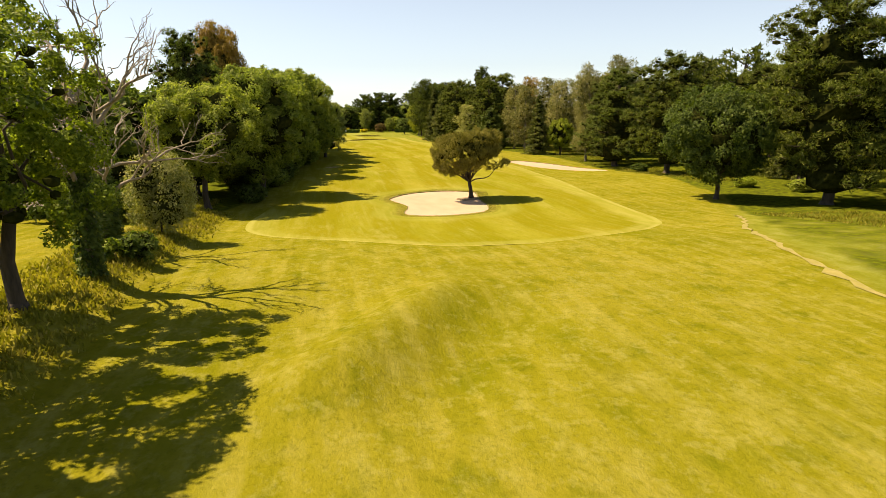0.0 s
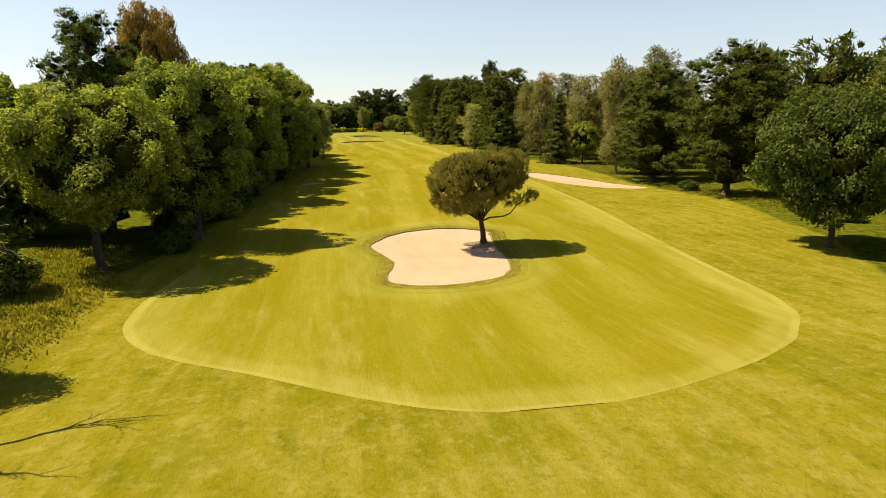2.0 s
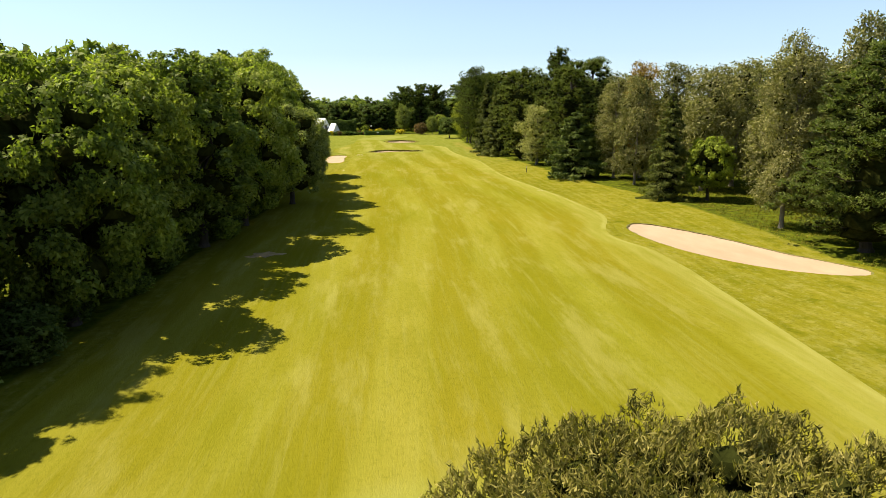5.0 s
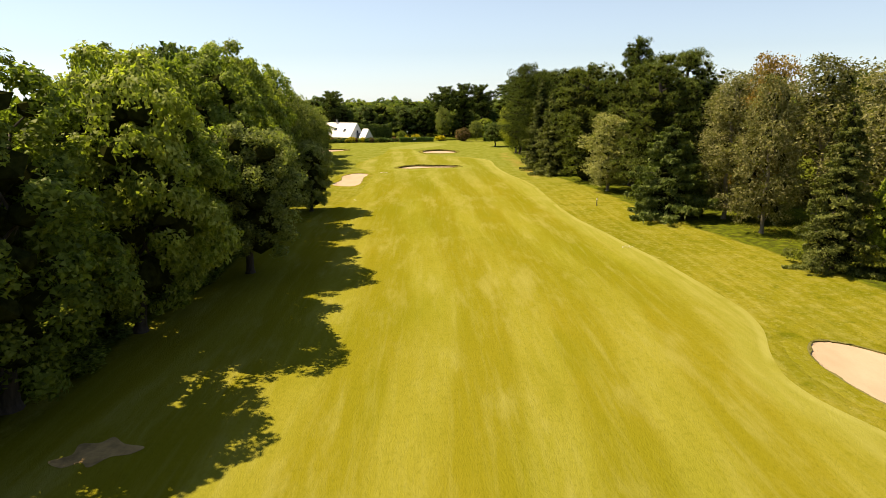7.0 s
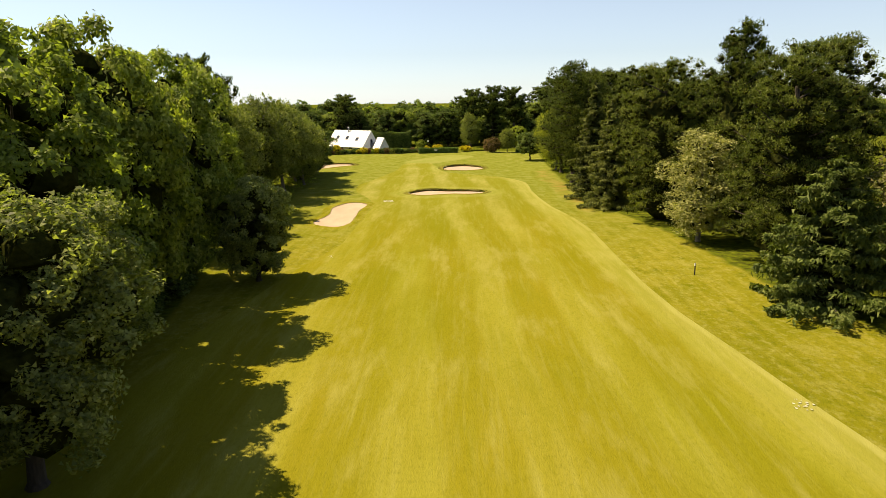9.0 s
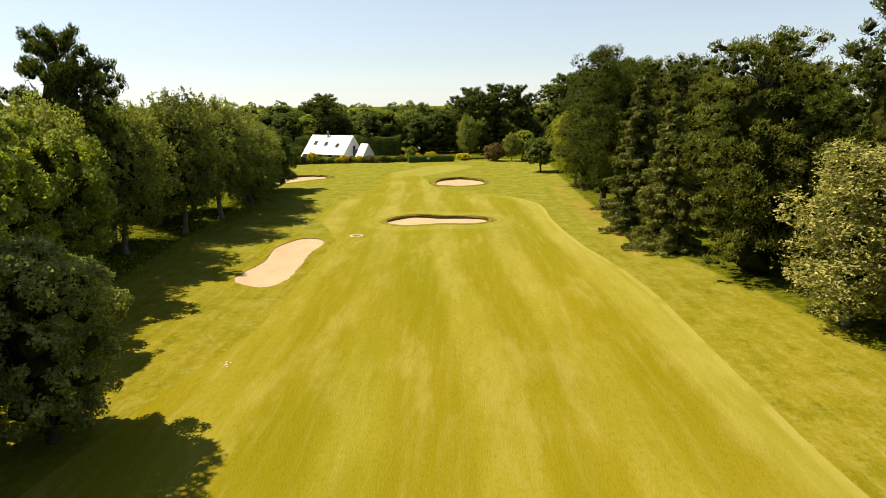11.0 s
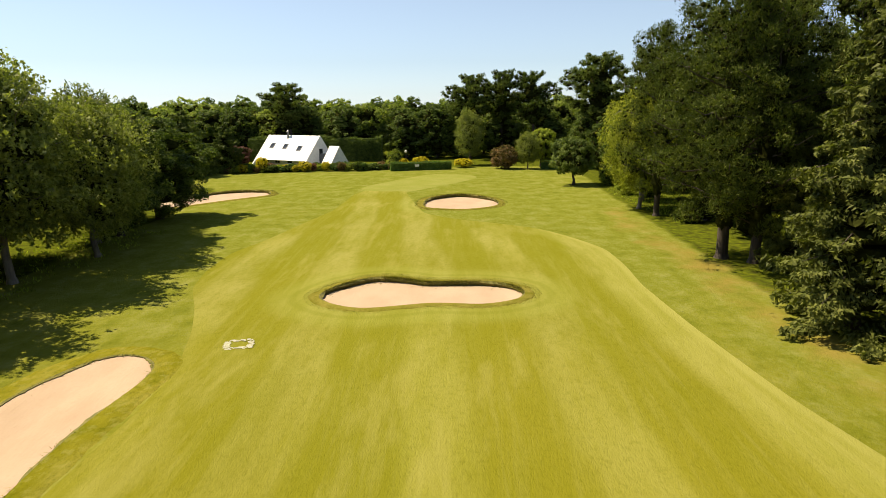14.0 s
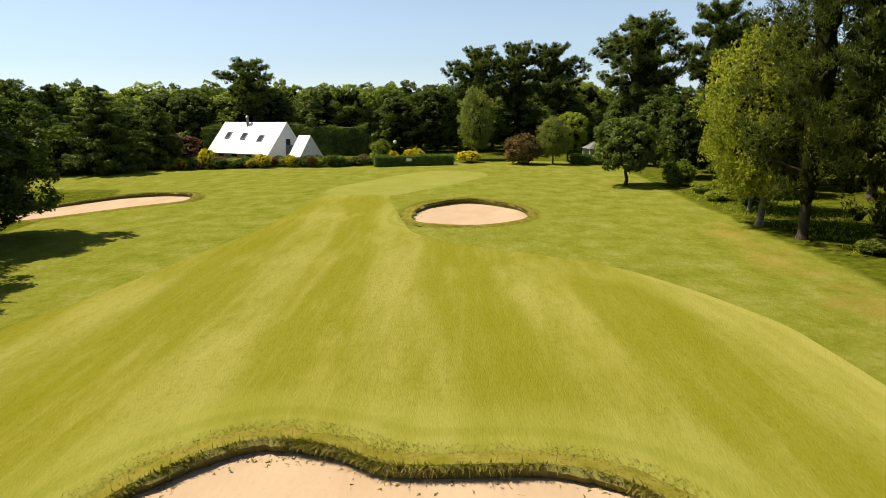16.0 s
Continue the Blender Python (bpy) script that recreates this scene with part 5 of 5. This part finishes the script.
def prism_x(x0, x1, prof, material, name, label="", parent=None):
    """A solid with the profile prof (y, z), from x0 to x1, in the house's own axes: x along the ridge."""
    bm = bmesh.new()
    a = [bm.verts.new((x0, y, z)) for y, z in prof]
    b = [bm.verts.new((x1, y, z)) for y, z in prof]
    bm.faces.new(a)
    bm.faces.new(b[::-1])
    for i in range(len(prof)):
        j = (i + 1) % len(prof)
        bm.faces.new((a[j], a[i], b[i], b[j]))
    bmesh.ops.recalc_face_normals(bm, faces=bm.faces[:])
    return part(name, bm, material, parent or house, label)


RISE, EAVE_Y, EAVE_Z = 6.3, -4.5, 1.3
prism_x(-14.9, -0.3, [(-3.2, -0.3), (-3.2, 2.2), (0, 5.75), (3.9, 0.7), (3.9, -0.3)], RENDER, "wall", "white rendered walls")
prism_x(-15.2, 0.0, [(EAVE_Y, EAVE_Z), (0, RISE), (0, RISE - 0.22), (EAVE_Y + 0.12, EAVE_Z - 0.12)], WHITE, "roof", "white slate roof slope")
prism_x(-15.2, 0.0, [(0, RISE), (4.5, 0.5), (4.4, 0.36), (0, RISE - 0.22)], WHITE, "roof", "white slate roof slope")
prism_x(-0.28, 0.03, [(-5.6, -0.3), (-5.6, 0.12), (0, RISE + 0.04), (4.6, 0.3), (4.6, -0.3)], RENDER, "gable_wall", "white gable wall")
prism_x(-15.23, -14.9, [(-5.6, -0.3), (-5.6, 0.12), (0, RISE + 0.04), (4.6, 0.3), (4.6, -0.3)], RENDER, "gable_wall", "white gable wall")
prism_x(-0.02, 0.06, [(-0.5, 2.3), (-0.5, 3.6), (0.5, 3.6), (0.5, 2.3)], GLASS, "window", "narrow dark gable window")
prism_x(2.5, 4.9, [(-2.6, -0.3), (-2.6, 0.5), (0.2, 4.05), (3.0, 0.5), (3.0, -0.3)], RENDER, "annexe", "small white gabled annexe")
prism_x(2.4, 5.0, [(-2.9, 0.35), (0.2, 4.25), (0.2, 4.03), (-2.8, 0.2)], WHITE, "roof", "white slate roof slope")
prism_x(2.4, 5.0, [(0.2, 4.25), (3.2, 0.4), (3.1, 0.25), (0.2, 4.03)], WHITE, "roof", "white slate roof slope")
prism_x(0.04, 2.52, [(-0.6, -0.3), (-0.6, 2.6), (2.4, 2.6), (2.4, -0.3)], SLATE, "link_passage", "dark recessed passage")
slope = math.degrees(math.atan2(RISE - EAVE_Z, -EAVE_Y))
for x, f in ((-12.2, 0.44), (-8.2, 0.46), (-3.9, 0.52)):
    s = part("skylight", box_bm(-0.62, 0.62, -0.72, 0.72, -0.04, 0.10, 0.02), SLATE, house, "dark framed roof window")
    s.matrix_basis = pose(x, EAVE_Y * f, RISE + (EAVE_Z - RISE) * f, slope, 0, 0)
    part("pane", box_bm(-0.50, 0.50, -0.60, 0.60, 0.095, 0.115, 0), GLASS, s)
for x in (-12.9, -9.6, -5.9, -2.5):
    w = part("window", box_bm(x - 0.8, x + 0.8, -3.30, -3.18, 0.5, 1.7, 0.02), RENDER, house, "white framed ground-floor window")
    part("pane", box_bm(x - 0.66, x - 0.04, -3.33, -3.29, 0.6, 1.6, 0), GLASS, w)
    part("pane", box_bm(x + 0.04, x + 0.66, -3.33, -3.29, 0.6, 1.6, 0), GLASS, w)
bm = bmesh.new()
bmesh.ops.create_cone(bm, cap_ends=True, segments=12, radius1=0.24, radius2=0.24, depth=1.7, matrix=Matrix.Translation((-8.9, -0.45, 6.3)))
bmesh.ops.create_cone(bm, cap_ends=True, segments=12, radius1=0.36, radius2=0.10, depth=0.3, matrix=Matrix.Translation((-8.9, -0.45, 7.3)))
part("chimney", bm, METAL, house, "grey metal flue with a cowl")


def hedge(name, x0, y0, x1, y1, thick, height, leaf, leaves, size, label):
    rng = np.random.default_rng(int(abs(x0 * 7 + y0)))
    root = tagged(new(name), label, "hedge")
    L = math.hypot(x1 - x0, y1 - y0)
    root.matrix_basis = pose((x0 + x1) / 2, (y0 + y1) / 2, h_at((x0 + x1) / 2, (y0 + y1) / 2), 0, 0, math.degrees(math.atan2(y1 - y0, x1 - x0)))
    bm = box_bm(-L / 2 + 0.1, L / 2 - 0.1, -thick / 2 + 0.12, thick / 2 - 0.12, -0.2, height - 0.12, 0.05)
    part("core", bm, LEAF[leaf], root)
    n = leaves
    face = rng.choice(4, n, p=np.array([height, height, thick, 0.2]) / (2 * height + thick + 0.2))
    P, N = np.zeros((n, 3)), np.zeros((n, 3))
    P[:, 0], P[:, 1], P[:, 2] = rng.uniform(-L / 2, L / 2, n), rng.uniform(-thick / 2, thick / 2, n), rng.uniform(0.03, height, n)
    for f, ax, v in ((0, 1, -thick / 2), (1, 1, thick / 2), (2, 2, height)):
        P[face == f, ax] = v
        N[face == f, ax] = 1 if v > 0 else -1
    P += rng.standard_normal((n, 3)) * (0.05 + 0.02 * height)
    P[:, 2] = np.maximum(P[:, 2] + (0.10 + 0.08 * height) * (0.5 * np.sin(P[:, 0] * 0.9) + 0.5 * np.sin(P[:, 0] * 0.37 + 1)) * (P[:, 2] / height) * (height > 3) + 0.08 * np.sin(P[:, 0] * 0.9), 0.03)
    v, f = leaf_quads(P, unit(N + 0.7 * rng.standard_normal((n, 3))), size, size * 0.7, rng)
    put("foliage", mesh_of(name + "_foliage", v, f, LEAF[leaf]), root)
    return root


hedge("tall_hedge", -27, 348, 4, 346, 2.5, 5.2, "dark", 15000, 0.30, "tall clipped hedge behind the house")
hedge("clipped_hedge", 7.8, 321.5, 19.6, 324.4, 1.2, 1.5, "hedge", 4200, 0.20, "low clipped dark green hedge")
hedge("clipped_hedge", 37.0, 323.0, 48.0, 321.0, 1.4, 1.5, "hedge", 3200, 0.20, "low clipped dark green hedge")
for k in range(62):
    x = -34 + 0.70 * k + rng.uniform(-0.3, 0.3)
    y = 319.7 + 0.12 * (x + 34) + (rng.uniform(0.6, 2.4) if k % 2 else rng.uniform(-0.6, 0.4)) - (1.5 if x < -8 else 0)
    l = ("hedge", "dark", "redtip", "hedge", "broad", "purple", "dark", "lime", "hedge", "yellow", "dark")[k % 11]
    tree("garden_shrub", "shrub_a" if k % 2 else "shrub_b", l, x, y, rng.uniform(1.1, 2.0), rng.uniform(1.6, 2.5), "rounded garden shrub in the border", "shrub", GD, stem="stems")
for x, y, h, w in ((-16.6, 320.5, 3.2, 2.2), (-8.6, 321.0, 2.2, 2.6), (-10.0, 320.6, 1.5, 1.8), (13.5, 326.5, 2.6, 3.2), (22, 327, 2.0, 3.6), (10, 327, 2.2, 2.2)):
    tree("golden_shrub", "shrub_a", "yellow", x, y, h, w, "golden-yellow garden shrub in the border", "shrub", GD, stem="stems")
tree("garden_shrub", "bush", "broad", 8.2, 328, 4.0, 3.4, "rounded green shrub on a stem", "shrub", GD, stem="stems")


# ---- long grass, path, small things ----
def tufts(name, spots, height, label, leaf="grass"):
    """Many grass blades at the spots (x, y), in one mesh."""
    rng = np.random.default_rng(len(spots))
    P = np.column_stack([spots, land(spots[:, 0], spots[:, 1])])
    n = len(P)
    a = rng.uniform(0, 2 * np.pi, n)
    side = np.column_stack([np.cos(a), np.sin(a), 0 * a])
    lean = 0.45 * rng.standard_normal((n, 3)) * np.array([1, 1, 0])
    hgt = height * rng.uniform(0.4, 1.3, (n, 1))
    top = P + (np.array([0, 0, 1.0]) + lean) * hgt
    wid = (0.05 + 0.06 * rng.random((n, 1))) * min(1.0, height / 0.3)
    V = np.stack([P - side * wid - [0, 0, 0.03], P + side * wid - [0, 0, 0.03], top + side * wid * 0.5, top - side * wid * 0.6], 1).reshape(-1, 3)
    return tagged(put(name, mesh_of(name, V, np.arange(4 * n).reshape(n, 4), LEAF[leaf])), label, "grass", kind="stuff")


rng = np.random.default_rng(8)


def scatter(n, x0, x1, y0, y1, clump=0.8):
    c = np.column_stack([rng.uniform(x0, x1, n // 6), rng.uniform(y0, y1, n // 6)])
    return np.repeat(c, 6, 0) + clump * rng.standard_normal((len(c) * 6, 2)) * 0.35


tufts("long_grass", np.concatenate([scatter(13000, -15, -9.4, 20, 68), scatter(5000, -20, -12, 60, 80)]), 0.2, "long seeding grass on the bank below the trees")
tufts("long_grass", np.concatenate([scatter(3000, 42, 52, 40, 56), scatter(5000, 54, 62, 84, 118), scatter(7000, 53, 64, 122, 172)]), 0.15, "longer green grass below the trees")
tufts("long_grass", np.concatenate([scatter(2600, -17, -9, 205, 262), scatter(1800, 42, 50, 262, 290)]), 0.18, "longer green grass below the birches", "lime")

path_line = np.array([(38.9, 54.5), (37.0, 50.5), (33.6, 45.8), (31.0, 40.0), (28.8, 34.7), (26.9, 28.0), (25.6, 20.0), (24.6, 10.0)])
s_in = np.linspace(0, 7, 57)
px, py = np.interp(s_in, np.arange(8), path_line[:, 0]), np.interp(s_in, np.arange(8), path_line[:, 1])
for _ in range(4):
    px[1:-1], py[1:-1] = (px[:-2] + 2 * px[1:-1] + px[2:]) / 4, (py[:-2] + 2 * py[1:-1] + py[2:]) / 4
wob = 0.15 * rng.standard_normal((57, 2))
PX = np.stack([px - 0.19 + wob[:, 0], px + 0.19 + wob[:, 1]], 1)
PY = np.stack([py, py], 1)
STRAW = plain_material("worn_straw_grass", (0.165, 0.146, 0.024), (0.225, 0.190, 0.052), 1.5, 0.95, 0.05)
tagged(put("path", grid_mesh("path", PX, PY, land(PX, PY) + 0.035, STRAW, {})), "narrow worn strip of straw-coloured grass", "path", kind="structure")

# patchy marks painted on the fairway
def painted(name, label, x, y, size, n, inner):
    root = tagged(new(name), label, "marking")
    root.matrix_basis = pose(x, y, h_at(x, y) + 0.05, 0, 0, 12)
    bm = bmesh.new()
    for k in range(n):
        a = rng.uniform(0, 2 * math.pi)
        r = size * rng.uniform(inner, 1.15) / max(abs(math.cos(a)), abs(math.sin(a))) ** 0.75
        bmesh.ops.create_circle(bm, cap_ends=True, segments=6, radius=rng.uniform(0.025, 0.085), matrix=pose(math.cos(a) * r * 1.05, math.sin(a) * r, rng.uniform(0, 0.02)))
    tagged(part("paint", bm, MARK, root), kind="stuff")


painted("painted_square", "patchy white painted square marked on the fairway", 8.1, 228.8, 0.62, 210, 0.72)
painted("painted_mark", "faded white paint mark at the fairway's edge", 36.4, 158.3, 0.55, 16, 0.2)
painted("painted_mark", "faded white paint mark in the mown grass", 6.0, 191.0, 0.4, 9, 0.2)
DIRT = plain_material("bare_sandy_soil", (0.17, 0.115, 0.042), (0.36, 0.245, 0.092), 2.0, 0.95, 0.05)
patch_line = closed_curve([(0.8, 121.0), (1.5, 121.5), (1.4, 122.4), (2.2, 122.5), (2.6, 123.0), (3.3, 122.4), (4.3, 122.1), (3.9, 121.5), (3.2, 121.3), (2.7, 120.5), (2.2, 120.9), (1.6, 120.5)], 48)
tagged(put("bare_patch", disc_mesh("bare_patch", patch_line, 6, lambda P: land(P[:, 0], P[:, 1]) + 0.055, DIRT)), "bare sandy patch in the shade of the trees", "ground", kind="structure")


def post(x, y, h, r, label, band):
    root = tagged(new("marker_post"), label, "post")
    root.matrix_basis = pose(x, y, h_at(x, y))
    bm = bmesh.new()
    bmesh.ops.create_cone(bm, cap_ends=True, segments=10, radius1=r, radius2=r * 0.9, depth=h + 0.2, matrix=Matrix.Translation((0, 0, h / 2 - 0.1)))
    part("stake", bm, BLACK, root)
    bm = bmesh.new()
    bmesh.ops.create_cone(bm, cap_ends=True, segments=10, radius1=r * 1.15, radius2=r * 1.1, depth=h * 0.22, matrix=Matrix.Translation((0, 0, h * 0.86)))
    part("cap", bm, band, root)


post(40.2, 183.8, 1.1, 0.06, "slim black marker post with a white cap in the rough", PAINT)
lamp = tagged(new("garden_lamp"), "white globe lamp on a slim dark post", "lamp")
lamp.matrix_basis = pose(10.5, 327.5, h_at(10.5, 327.5))
bm = bmesh.new()
bmesh.ops.create_cone(bm, cap_ends=True, segments=10, radius1=0.06, radius2=0.04, depth=3.2, matrix=Matrix.Translation((0, 0, 1.5)))
part("post", bm, BLACK, lamp)
bm = bmesh.new()
bmesh.ops.create_uvsphere(bm, u_segments=16, v_segments=10, radius=0.28, matrix=Matrix.Translation((0, 0, 3.3)))
part("globe", bm, PAINT, lamp, "white globe")

sign = tagged(new("hole_sign"), "small white board standing before the hedge", "sign")
sign.matrix_basis = pose(13.0, 321.6, h_at(13.0, 321.6), 0, 0, 8)
part("board", box_bm(-0.38, 0.38, -0.03, 0.03, 0.75, 1.15, 0.01), PAINT, sign)
for x in (-0.28, 0.28):
    part("leg", box_bm(x - 0.03, x + 0.03, -0.025, 0.025, -0.15, 0.76, 0.005), BLACK, sign)

shed = tagged(new("garden_pavilion"), "small garden pavilion with a grey pyramid roof", "pavilion")
shed.matrix_basis = pose(43.2, 334.5, h_at(43.2, 334.5), 0, 0, 12)
bm = bmesh.new()
bmesh.ops.create_cone(bm, cap_ends=True, segments=4, radius1=2.3, radius2=0.05, depth=1.0, matrix=Matrix.Translation((0, 0, 2.1)) @ pose(0, 0, 0, 0, 0, 45))
part("roof", bm, SLATE, shed, "grey slate roof")
for x in (-1.35, 1.35):
    for y in (-1.35, 1.35):
        part("pillar", box_bm(x - 0.08, x + 0.08, y - 0.08, y + 0.08, -0.2, 1.65, 0.01), PAINT, shed)
part("back_wall", box_bm(-1.3, 1.3, 1.28, 1.36, -0.2, 1.6, 0.01), RENDER, shed)

outbuilding = tagged(new("garden_wall"), "low white garden wall behind the cypresses", "wall")
outbuilding.matrix_basis = pose(-36.0, 328.0, h_at(-36, 328), 0, 0, -6)
part("wall", box_bm(-5, 5, -0.15, 0.15, -0.3, 1.3, 0.02), RENDER, outbuilding)
part("coping", box_bm(-5.06, 5.06, -0.22, 0.22, 1.3, 1.38, 0.02), SLATE, outbuilding)

# undergrowth at the foot of the right-hand trees
for x, y, h, w, l in ((43.5, 295.2, 3.0, 3.4, "young"), (44.2, 289.5, 1.1, 3.0, "lime"), (43.6, 284.5, 1.0, 2.6, "lime"), (45.5, 282, 1.6, 3.0, "broad"), (43.8, 262.5, 0.9, 2.4, "broad"), (56.0, 106.5, 1.6, 3.2, "dark"), (60.5, 72, 1.8, 3.6, "broad"), (56.5, 78, 1.5, 3.0, "lime"),
                      (-8.0, 77, 2.4, 3.6, "dark"), (-9.5, 84, 2.6, 4.0, "dark"), (-8.5, 90, 2.4, 3.8, "broad"), (-14.5, 63, 3.4, 4.2, "broad"), (-18.5, 60, 3.6, 4.6, "young")):
    tree("undergrowth_bush", "bush", l, x, y, h, w, "low bushy undergrowth at the wood's edge", "shrub", "undergrowth", stem="stems")
for k in range(16):
    y = 93 + 6.1 * k
    x = float(np.interp(y, [93, 125, 150, 172, 186], [-7.2, -5.0, -2.6, -4.6, -6.8])) + 0.8 * math.sin(2.3 * k)
    tree("undergrowth_bush", "bush", "dark" if k % 3 else "oak", x, y, 2.6 + 0.7 * math.sin(1.7 * k), 4.6 + 0.8 * math.cos(k), "dark leafy undergrowth beneath the broadleaf trees", "shrub", "undergrowth", stem="stems")
